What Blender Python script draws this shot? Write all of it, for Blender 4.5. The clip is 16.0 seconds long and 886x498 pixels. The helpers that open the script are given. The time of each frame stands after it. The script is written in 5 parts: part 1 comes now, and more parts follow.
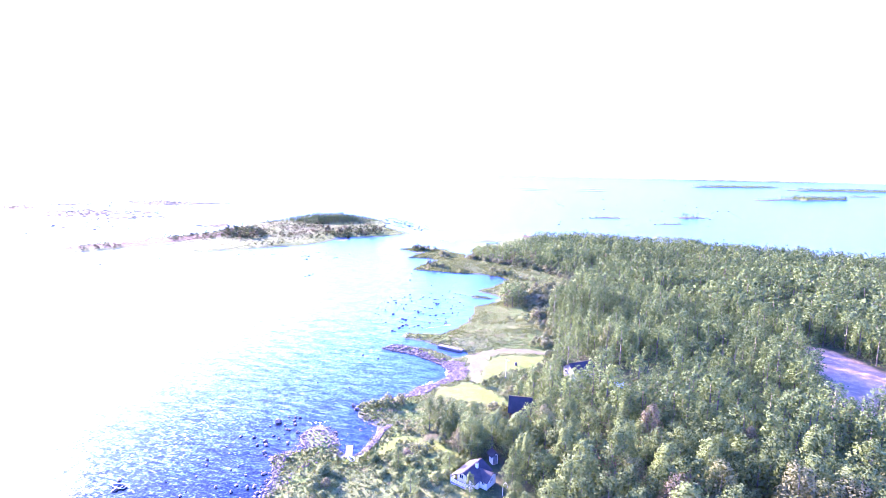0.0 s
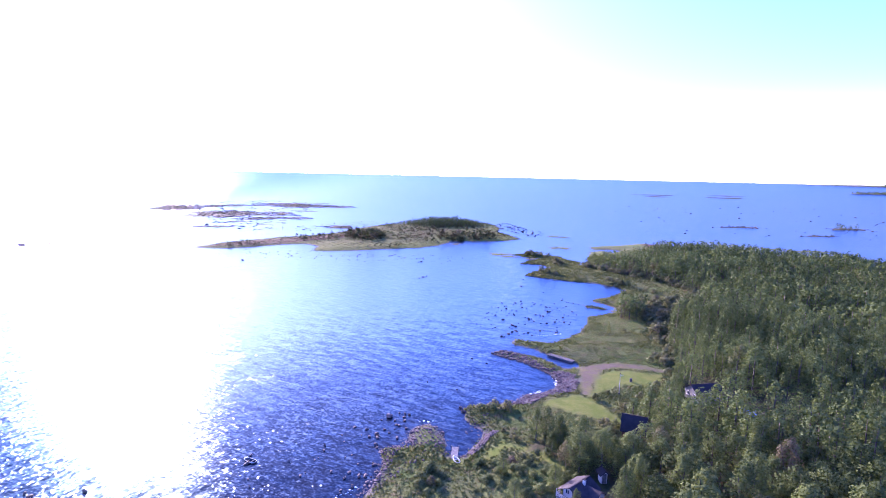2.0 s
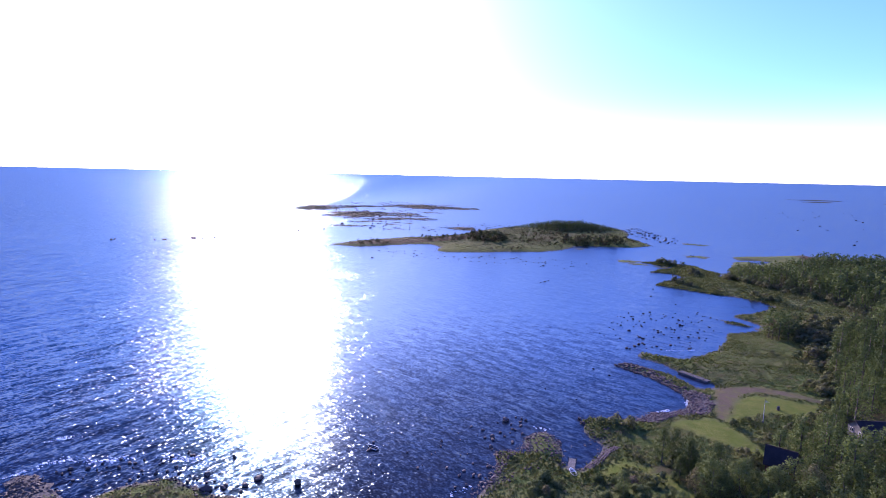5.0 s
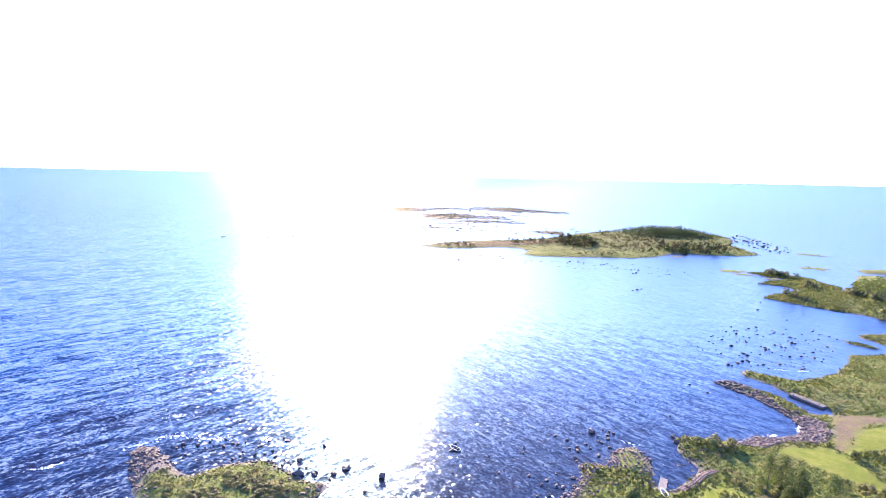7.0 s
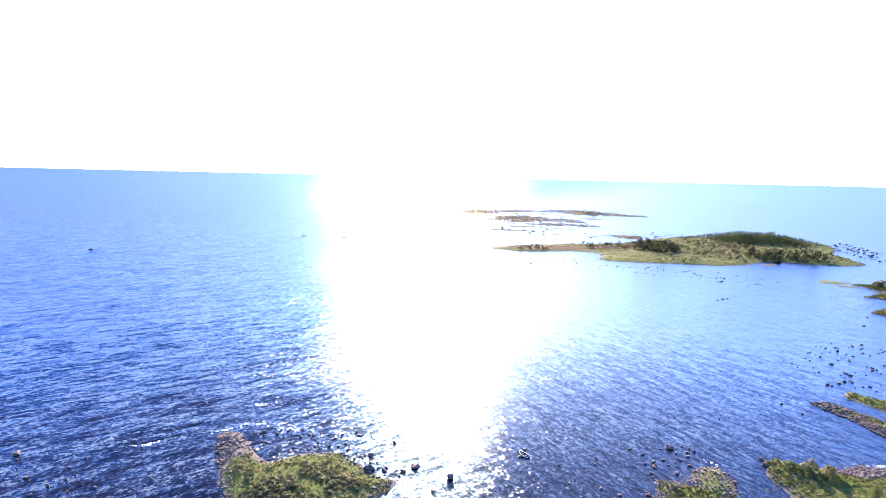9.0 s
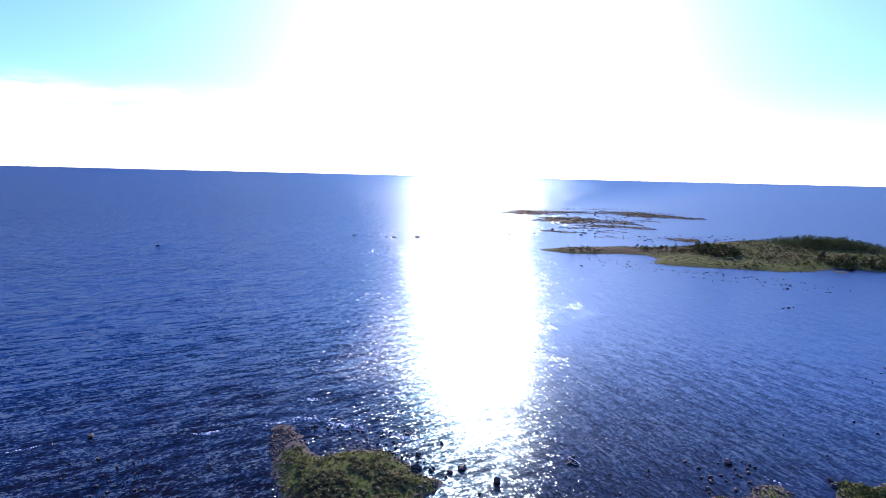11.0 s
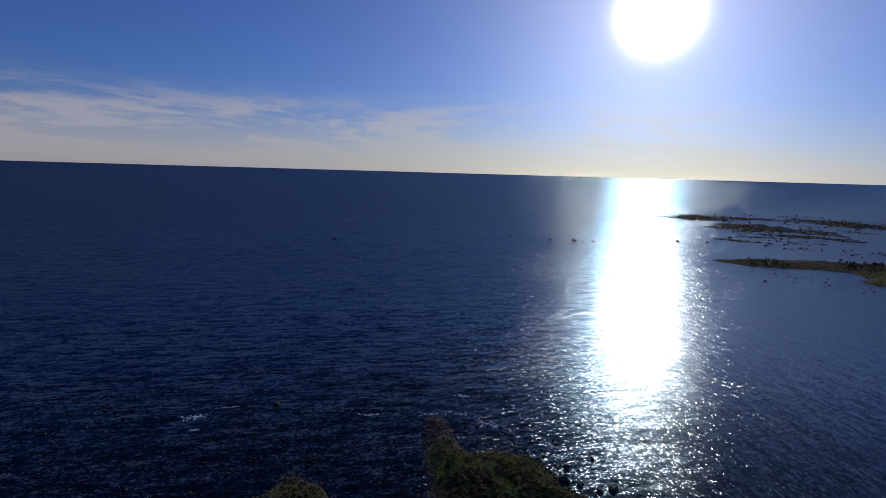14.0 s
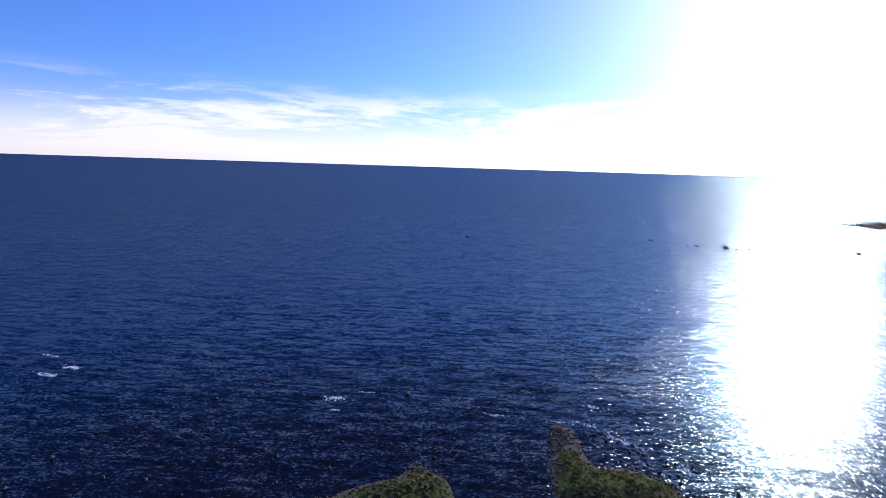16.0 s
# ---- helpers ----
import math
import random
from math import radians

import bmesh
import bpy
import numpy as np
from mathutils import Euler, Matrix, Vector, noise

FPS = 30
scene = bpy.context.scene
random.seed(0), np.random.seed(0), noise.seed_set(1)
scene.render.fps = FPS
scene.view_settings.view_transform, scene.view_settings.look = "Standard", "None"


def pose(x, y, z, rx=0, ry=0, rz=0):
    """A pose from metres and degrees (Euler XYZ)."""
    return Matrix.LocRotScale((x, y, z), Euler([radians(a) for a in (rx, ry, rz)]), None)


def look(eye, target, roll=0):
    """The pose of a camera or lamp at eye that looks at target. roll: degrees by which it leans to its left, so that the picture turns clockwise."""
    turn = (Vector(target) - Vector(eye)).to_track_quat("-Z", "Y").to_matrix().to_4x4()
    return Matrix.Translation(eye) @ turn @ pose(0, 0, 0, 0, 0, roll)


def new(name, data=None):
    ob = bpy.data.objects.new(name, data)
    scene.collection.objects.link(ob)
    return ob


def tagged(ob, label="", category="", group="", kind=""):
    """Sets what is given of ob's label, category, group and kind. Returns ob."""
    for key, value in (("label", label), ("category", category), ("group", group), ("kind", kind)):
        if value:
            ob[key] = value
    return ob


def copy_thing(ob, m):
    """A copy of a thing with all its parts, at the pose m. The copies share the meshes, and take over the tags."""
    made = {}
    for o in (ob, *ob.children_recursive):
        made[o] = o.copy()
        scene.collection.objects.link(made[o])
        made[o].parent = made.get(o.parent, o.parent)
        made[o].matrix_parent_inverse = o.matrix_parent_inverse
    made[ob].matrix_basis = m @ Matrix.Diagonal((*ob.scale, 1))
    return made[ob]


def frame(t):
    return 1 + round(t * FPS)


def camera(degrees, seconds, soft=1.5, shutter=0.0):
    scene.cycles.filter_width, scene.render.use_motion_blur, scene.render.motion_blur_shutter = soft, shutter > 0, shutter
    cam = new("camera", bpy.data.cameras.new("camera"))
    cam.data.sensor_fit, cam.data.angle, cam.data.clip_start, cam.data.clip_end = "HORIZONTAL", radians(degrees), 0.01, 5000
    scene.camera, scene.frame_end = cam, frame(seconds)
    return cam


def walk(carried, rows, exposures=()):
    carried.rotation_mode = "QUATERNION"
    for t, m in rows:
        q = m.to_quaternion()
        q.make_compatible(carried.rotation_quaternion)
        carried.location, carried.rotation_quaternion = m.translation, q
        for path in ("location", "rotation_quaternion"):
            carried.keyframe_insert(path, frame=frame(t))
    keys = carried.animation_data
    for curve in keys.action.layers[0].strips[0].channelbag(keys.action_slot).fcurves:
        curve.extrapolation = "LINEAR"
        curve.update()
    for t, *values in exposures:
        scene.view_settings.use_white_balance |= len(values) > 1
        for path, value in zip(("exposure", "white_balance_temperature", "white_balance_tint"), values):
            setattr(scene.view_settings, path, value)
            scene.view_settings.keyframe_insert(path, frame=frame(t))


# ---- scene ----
cam = camera(80.9, 16.0, soft=0.85)
PATH = [
    (0, look((-0.03, 0.63, 59.09), (0.12, 99.58, 44.63), 1.30)),
    (0.5, look((0.07, 0.60, 59.14), (-1.27, 99.60, 45.09), 1.17)),
    (1, look((0.16, 0.57, 59.18), (-9.96, 99.06, 45.11), 1.20)),
    (1.5, look((0.23, 0.55, 59.21), (-17.01, 98.05, 45.25), 1.19)),
    (2, look((0.29, 0.52, 59.24), (-21.03, 97.21, 45.24), 1.29)),
    (2.5, look((0.34, 0.50, 59.26), (-24.02, 96.48, 45.32), 1.24)),
    (3, look((0.38, 0.47, 59.28), (-26.57, 95.76, 45.38), 1.16)),
    (3.5, look((0.40, 0.45, 59.30), (-30.04, 94.68, 45.35), 1.12)),
    (6, look((0.40, 0.33, 59.38), (-50.86, 85.04, 45.34), 1.35)),
    (6.5, look((0.37, 0.30, 59.40), (-54.20, 82.92, 45.39), 1.33)),
    (7, look((0.34, 0.27, 59.43), (-57.21, 80.86, 45.56), 1.28)),
    (7.5, look((0.30, 0.24, 59.46), (-59.25, 79.37, 45.62), 1.23)),
    (8, look((0.25, 0.20, 59.49), (-62.37, 76.93, 45.64), 1.24)),
    (8.5, look((0.21, 0.17, 59.53), (-65.54, 74.24, 45.72), 1.28)),
    (9, look((0.15, 0.13, 59.58), (-67.97, 72.02, 45.77), 1.31)),
    (11.5, look((-0.16, -0.13, 59.96), (-77.39, 61.82, 45.87), 1.36)),
    (12, look((-0.23, -0.19, 60.07), (-80.73, 57.41, 45.83), 1.32)),
    (12.5, look((-0.30, -0.26, 60.19), (-83.64, 53.11, 45.82), 1.34)),
    (13, look((-0.36, -0.33, 60.33), (-86.55, 48.31, 45.96), 1.33)),
    (13.5, look((-0.43, -0.41, 60.48), (-88.87, 43.96, 46.01), 1.44)),
    (14, look((-0.50, -0.50, 60.64), (-90.80, 39.89, 45.99), 1.61)),
    (14.5, look((-0.56, -0.59, 60.83), (-92.39, 36.13, 46.01), 1.58)),
    (15, look((-0.62, -0.69, 61.03), (-94.88, 29.03, 45.83), 1.79)),
    (15.5, look((-0.68, -0.79, 61.25), (-97.22, 20.10, 45.63), 1.86)),
    (16, look((-0.73, -0.91, 61.48), (-98.11, 15.58, 45.79), 1.80)),
]
EXPOSURES = [
    (0, 4.18, 5500, 48), (0.5, 3.98, 5500, 48), (1, 3.55, 5500, 46), (1.5, 2.85, 5550, 38), (2, 2.33, 5600, 45), (2.5, 1.89, 5600, 37),
    (3, 1.5, 5650, 37), (3.5, 1.12, 5600, 37), (6, 1.57, 6450, 22), (6.5, 2.42, 7350, 14), (7, 2.92, 7450, 15), (7.5, 3.0, 7450, 15),
    (8, 2.94, 7450, 14), (8.5, 2.77, 7450, 12), (9, 2.62, 7450, 12), (11.5, 0.45, 5950, 16), (12, -0.10, 5950, 10), (12.5, -1.27, 6100, 10),
    (13, -1.55, 6100, 10), (13.5, -1.75, 6100, 10), (14, -1.62, 6100, 10), (14.5, -1.33, 6100, 10), (15, -1.05, 6100, 10),
    (15.5, -0.5, 6150, 10), (16, 0.05, 6100, 10),
]
walk(cam, PATH, EXPOSURES)

# ---- light: one low sun over the sea, blue sky, thin cloud near the horizon ----
SUN_AZ, SUN_EL = radians(45.0), radians(15.5)          # turned left from +y, height
SUN_DIR = Vector((-math.sin(SUN_AZ) * math.cos(SUN_EL), math.cos(SUN_AZ) * math.cos(SUN_EL), math.sin(SUN_EL)))

sun_data = bpy.data.lights.new("sun", "SUN")
sun_data.energy, sun_data.angle, sun_data.color = 5.0, radians(0.53), (1.0, 0.85, 0.67)
sun = new("sun", sun_data)
sun.matrix_world = look(SUN_DIR * 300, (0, 0, 0))

world = bpy.data.worlds.new("sky")
scene.world = world
world.use_nodes = True


class Nodes:
    """Short hand for building a node tree."""

    def __init__(self, tree):
        self.tree = tree
        tree.nodes.clear()

    def add(self, kind, values=None, **settings):
        n = self.tree.nodes.new(kind)
        for k, v in settings.items():
            if k == "operation":
                n.operation = v
            elif k == "use_clamp":
                n.use_clamp = v
            elif k == "data_type":
                n.data_type = v
            elif k == "blend_type":
                n.blend_type = v
            elif k == "interpolation_type":
                n.interpolation_type = v
            elif k == "sky_type":
                n.sky_type = v
            elif k == "sun_disc":
                n.sun_disc = v
            elif k == "sun_elevation":
                n.sun_elevation = v
            elif k == "sun_rotation":
                n.sun_rotation = v
            elif k == "altitude":
                n.altitude = v
            elif k == "air_density":
                n.air_density = v
            elif k == "dust_density":
                n.dust_density = v
            elif k == "ozone_density":
                n.ozone_density = v
            elif k == "distribution":
                n.distribution = v
            elif k == "attribute_name":
                n.attribute_name = v
            else:
                raise ValueError(k)
        for k, v in (values or {}).items():
            if isinstance(v, bpy.types.NodeSocket):
                self.tree.links.new(v, n.inputs[k])
            else:
                n.inputs[k].default_value = v
        return n

    def math(self, op, a, b=0.0, clamp=False):
        return self.add("ShaderNodeMath", {0: a, 1: b}, operation=op, use_clamp=clamp).outputs[0]

    def vec(self, op, a, b=(0, 0, 0)):
        n = self.add("ShaderNodeVectorMath", {0: a, 1: b}, operation=op)
        return n.outputs["Value"] if op in ("DOT_PRODUCT", "LENGTH") else n.outputs["Vector"]

    def mix(self, fac, a, b, blend="MIX"):
        n = self.add("ShaderNodeMix", data_type="RGBA", blend_type=blend)
        for i, v in ((0, fac), (6, a), (7, b)):
            if isinstance(v, bpy.types.NodeSocket):
                self.tree.links.new(v, n.inputs[i])
            elif i and len(v) == 3:
                n.inputs[i].default_value = (*v, 1)
            else:
                n.inputs[i].default_value = v
        return n.outputs[2]

    def ramp(self, x, lo, hi, a=0.0, b=1.0):
        n = self.add("ShaderNodeMapRange", {0: x, 1: lo, 2: hi, 3: a, 4: b}, interpolation_type="SMOOTHSTEP")
        return n.outputs[0]

    def noise(self, vector, scale, detail=4.0, rough=0.55):
        n = self.add("ShaderNodeTexNoise", {"Vector": vector, "Scale": scale, "Detail": detail, "Roughness": rough})
        return n.outputs["Fac"]


def build_sky():
    w = Nodes(world.node_tree)
    direction = w.vec("NORMALIZE", w.add("ShaderNodeTexCoord").outputs["Generated"])
    sky = w.add("ShaderNodeTexSky", sky_type="NISHITA", sun_disc=False, sun_elevation=SUN_EL,
                sun_rotation=-SUN_AZ, altitude=60.0, air_density=1.0, dust_density=0.35, ozone_density=2.5).outputs[0]
    base = w.mix(1.0, w.mix(1.0, sky, (SKY, SKY, SKY), "MULTIPLY"), SKY_TINT, "MULTIPLY")
    height = w.add("ShaderNodeSeparateXYZ", {0: direction}).outputs[2]
    # thin streaks of cirrus, long across and low in height
    flat = w.vec("MULTIPLY", direction, (1.0, 1.0, 7.0))
    warp = w.add("ShaderNodeTexNoise", {"Vector": flat, "Scale": 1.6, "Detail": 2.0}).outputs["Color"]
    flat = w.vec("ADD", flat, w.vec("MULTIPLY", w.vec("SUBTRACT", warp, (0.5, 0.5, 0.5)), (0.6, 0.6, 0.5)))
    streak = w.ramp(w.noise(flat, 3.2, 8.0, 0.64), 0.43, 0.61)
    # thickest towards the open sea, breaking up to the north
    seaward = w.ramp(w.vec("DOT_PRODUCT", direction, (-math.sin(radians(85)), math.cos(radians(85)), 0.0)), 0.50, 0.86)
    band = w.math("MULTIPLY", w.ramp(height, 0.008, 0.03), w.ramp(height, 0.150, 0.085))
    veil = w.math("MULTIPLY", w.ramp(height, 0.105, 0.03), 0.34)
    puff = w.math("MULTIPLY", w.ramp(w.noise(w.vec("MULTIPLY", direction, (9.0, 9.0, 40.0)), 1.0, 5.0), 0.50, 0.66), w.math("MULTIPLY", w.ramp(height, 0.0, 0.012), w.ramp(height, 0.04, 0.02)))
    haze = w.ramp(height, 0.20, 0.0)
    cover = w.math("MULTIPLY", w.math("ADD", w.math("MULTIPLY", streak, band), veil), seaward)
    cover = w.math("ADD", w.math("MULTIPLY", cover, 0.95), w.math("MULTIPLY", puff, 0.35))
    cover = w.math("ADD", cover, w.math("MULTIPLY", w.math("POWER", haze, 2.2), 0.62), clamp=True)
    cloudy = w.mix(cover, base, w.mix(1.0, w.mix(1.0, base, (0.55, 0.55, 0.4), "MULTIPLY"), CLOUD, "ADD"))
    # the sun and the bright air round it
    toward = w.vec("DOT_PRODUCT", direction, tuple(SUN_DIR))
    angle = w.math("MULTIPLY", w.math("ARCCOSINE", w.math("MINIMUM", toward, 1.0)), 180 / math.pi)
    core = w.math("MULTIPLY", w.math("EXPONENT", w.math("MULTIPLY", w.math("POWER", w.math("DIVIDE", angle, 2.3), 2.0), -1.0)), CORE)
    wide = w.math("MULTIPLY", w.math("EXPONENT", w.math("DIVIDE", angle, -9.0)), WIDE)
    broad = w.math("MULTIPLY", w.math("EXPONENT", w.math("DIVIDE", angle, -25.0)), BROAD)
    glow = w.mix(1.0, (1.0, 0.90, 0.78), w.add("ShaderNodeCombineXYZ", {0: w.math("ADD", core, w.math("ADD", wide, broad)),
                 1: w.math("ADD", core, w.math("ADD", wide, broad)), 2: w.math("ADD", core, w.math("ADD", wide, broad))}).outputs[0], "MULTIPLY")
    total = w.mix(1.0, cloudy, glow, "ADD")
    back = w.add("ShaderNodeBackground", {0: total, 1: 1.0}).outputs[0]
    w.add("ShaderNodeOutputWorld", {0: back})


SKY, SKY_TINT, CLOUD = 0.13, (0.50, 0.73, 1.50), (0.80, 0.66, 0.70)
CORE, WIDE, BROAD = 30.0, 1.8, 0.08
build_sky()

# ---- materials ----
def material(name):
    m = bpy.data.materials.new(name)
    m.use_nodes = True
    return m, Nodes(m.node_tree)


def surface(name, colours, scale=2.0, rough=0.8, metal=0.0, bump=0.0, bump_scale=None, fine=14.0):
    """Three tones mixed by noise at two scales, with a fine relief."""
    m, n = material(name)
    where = n.add("ShaderNodeTexCoord").outputs["Object"]
    big, small = n.noise(where, scale, 4.0), n.noise(where, scale * fine, 5.0, 0.65)
    c = n.mix(n.ramp(big, 0.35, 0.65), colours[0], colours[1])
    c = n.mix(n.math("MULTIPLY", n.ramp(small, 0.45, 0.8), 0.7), c, colours[2])
    shader = n.add("ShaderNodeBsdfPrincipled", {"Base Color": c, "Roughness": rough, "Metallic": metal, "Specular IOR Level": 0.5 if rough < 0.45 else 0.15})
    if bump:
        relief = n.noise(where, bump_scale or scale * fine, 5.0)
        n.tree.links.new(n.add("ShaderNodeBump", {"Height": relief, "Distance": bump, "Strength": 0.8}).outputs[0], shader.inputs["Normal"])
    n.add("ShaderNodeOutputMaterial", {0: shader.outputs[0]})
    return m


def foliage(name, dark, light, dry, tone_attribute="", thin=0.32):
    """Leaves: a tone for each tree, another for each clump, and light that shines through."""
    m, n = material(name)
    if tone_attribute:
        tone = n.add("ShaderNodeAttribute", attribute_name=tone_attribute).outputs["Fac"]
    else:
        tone = n.add("ShaderNodeObjectInfo").outputs["Random"]
    clump = n.add("ShaderNodeNewGeometry").outputs["Random Per Island"]
    c = n.mix(n.ramp(tone, 0.0, 0.85), dark, light)
    c = n.mix(n.ramp(tone, 0.90, 1.0), c, dry)
    c = n.mix(1.0, c, n.add("ShaderNodeCombineColor", {0: n.ramp(clump, 0, 1, 0.90, 1.11), 1: n.ramp(clump, 0, 1, 0.91, 1.09), 2: n.ramp(clump, 0, 1, 0.90, 1.10)}).outputs[0], "MULTIPLY")
    where = n.add("ShaderNodeTexCoord").outputs["Object"]
    sprig = n.noise(where, 2.6, 3.0, 0.7)
    c = n.mix(1.0, c, n.add("ShaderNodeCombineColor", {k: n.ramp(sprig, 0.3, 0.7, 0.85, 1.15) for k in range(3)}).outputs[0], "MULTIPLY")
    face = n.add("ShaderNodeBsdfPrincipled", {"Base Color": c, "Roughness": 0.75, "Specular IOR Level": 0.08}).outputs[0]
    through_leaf = n.add("ShaderNodeBsdfTranslucent", {0: n.mix(1.0, c, (1.0, 1.03, 0.82), "MULTIPLY")}).outputs[0]
    n.add("ShaderNodeOutputMaterial", {0: n.add("ShaderNodeMixShader", {0: thin, 1: face, 2: through_leaf}).outputs[0]})
    return m


def water_material():
    """Sea under a light breeze: three sizes of wave tilt the surface, finer ones are the gloss's roughness."""
    m, n = material("sea_water")
    where = n.add("ShaderNodeTexCoord").outputs["Object"]
    # crests lie across the wind out at sea, and bend round into the bay
    sheltered = n.add("ShaderNodeAttribute", attribute_name="sheltered").outputs["Fac"]
    turned = n.add("ShaderNodeMapping", {"Vector": where, "Rotation": (0, 0, -CREST)}).outputs[0]
    lane = n.ramp(n.noise(n.vec("MULTIPLY", turned, (0.005, 0.018, 0.1)), 1.0, 3.0), 0.3, 0.7, 0.80, 1.12)
    gust = n.ramp(n.noise(n.vec("MULTIPLY", turned, (0.03, 0.06, 0.1)), 1.0, 2.0), 0.3, 0.7, 0.85, 1.15)

    def wave_lean(angle, rows):
        """How far the waves tilt the surface, and the longest of them alone, in the axes of the plan."""
        axes = n.add("ShaderNodeMapping", {"Vector": where, "Rotation": (0, 0, -angle)}).outputs[0]
        total = longest = None
        for along, across, detail, lean_u, lean_v in rows:
            tex = n.add("ShaderNodeTexNoise", {"Vector": n.vec("MULTIPLY", axes, (along, across, 0.3)), "Scale": 1.0, "Detail": detail, "Roughness": 0.55}).outputs["Color"]
            lean = n.vec("MULTIPLY", n.vec("SUBTRACT", tex, (0.5, 0.5, 0.5)), (lean_u, lean_v, 0.0))
            longest = longest or lean
            total = lean if total is None else n.vec("ADD", total, lean)
        return [n.add("ShaderNodeMapping", {"Vector": v, "Rotation": (0, 0, angle)}).outputs[0] for v in (total, longest)]

    sea_tilt, sea_crest = wave_lean(CREST, WAVES)
    bay_tilt, bay_crest = wave_lean(BAY_CREST, BAY_WAVES)
    tilt, crest = n.mix(sheltered, sea_tilt, bay_tilt), n.mix(sheltered, sea_crest, bay_crest)
    offshore = n.add("ShaderNodeAttribute", attribute_name="offshore").outputs["Fac"]
    long_tex = n.add("ShaderNodeTexNoise", {"Vector": n.vec("MULTIPLY", turned, (0.26, 0.26, 0.3)), "Scale": 1.0, "Detail": 1.0, "Roughness": 0.5}).outputs["Color"]
    reach = n.math("MULTIPLY", offshore, 0.55)
    long_lean = n.vec("MULTIPLY", n.vec("SUBTRACT", long_tex, (0.5, 0.5, 0.5)), n.add("ShaderNodeCombineXYZ", {0: reach, 1: reach, 2: 0.0}).outputs[0])
    tilt = n.vec("ADD", tilt, long_lean)
    force = n.math("MULTIPLY", n.math("MULTIPLY", lane, gust), n.ramp(sheltered, 0.0, 1.0, 1.0, 0.92))
    force = n.math("MULTIPLY", force, n.ramp(offshore, 0.0, 1.0, 1.0, 1.45))
    tilt = n.vec("MULTIPLY", tilt, n.add("ShaderNodeCombineXYZ", {0: force, 1: force, 2: 0.0}).outputs[0])
    normal = n.vec("NORMALIZE", n.vec("ADD", tilt, (0.0, 0.0, 1.0)))
    shallow = n.add("ShaderNodeAttribute", attribute_name="shallow").outputs["Fac"]
    patch = n.noise(where, 0.12, 4.0)
    body = n.mix(n.math("MULTIPLY", shallow, n.ramp(patch, 0.3, 0.65, 0.4, 1.0)), DEEP, SHOAL)
    deep = n.add("ShaderNodeBsdfDiffuse", {0: body}).outputs[0]
    swell = n.vec("ADD", n.vec("MULTIPLY", tilt, (0.22, 0.22, 0.0)), n.vec("MULTIPLY", crest, (0.3, 0.3, 0.0)))
    lee_calm = n.ramp(sheltered, 0.0, 1.0, 1.0, 0.6)
    swell = n.vec("MULTIPLY", swell, n.add("ShaderNodeCombineXYZ", {0: lee_calm, 1: lee_calm, 2: 0.0}).outputs[0])
    swell = n.vec("NORMALIZE", n.vec("ADD", swell, (0.0, 0.0, 1.0)))
    # blue of the reflected sky is put into the gloss colour, paler in the lee
    broad = n.add("ShaderNodeBsdfAnisotropic", {"Color": n.mix(sheltered, OPEN_REFLECTION, LEE_REFLECTION), "Roughness": n.ramp(sheltered, 0.0, 1.0, 0.34, 0.31), "Normal": swell}, distribution="BECKMANN").outputs[0]
    glint = n.add("ShaderNodeBsdfAnisotropic", {"Color": (0.66, 0.81, 1.0, 1.0), "Roughness": n.ramp(sheltered, 0.0, 1.0, GLOSS, 0.14), "Normal": normal}, distribution="BECKMANN").outputs[0]
    facing = n.math("POWER", n.add("ShaderNodeFresnel", {"IOR": 1.333, "Normal": swell}).outputs[0], 1.4)
    facing = n.math("MINIMUM", n.math("MULTIPLY", facing, n.ramp(sheltered, 0.0, 1.0, 1.0, 1.8)), n.ramp(sheltered, 0.0, 1.0, SHEEN_OPEN, SHEEN_LEE))
    spark = n.math("MULTIPLY", n.math("MINIMUM", n.add("ShaderNodeFresnel", {"IOR": 1.333, "Normal": normal}).outputs[0], 0.36), GLINT)
    calm = n.add("ShaderNodeMixShader", {0: facing, 1: deep, 2: broad}).outputs[0]
    n.add("ShaderNodeOutputMaterial", {0: n.add("ShaderNodeMixShader", {0: spark, 1: calm, 2: glint}).outputs[0]})
    return m


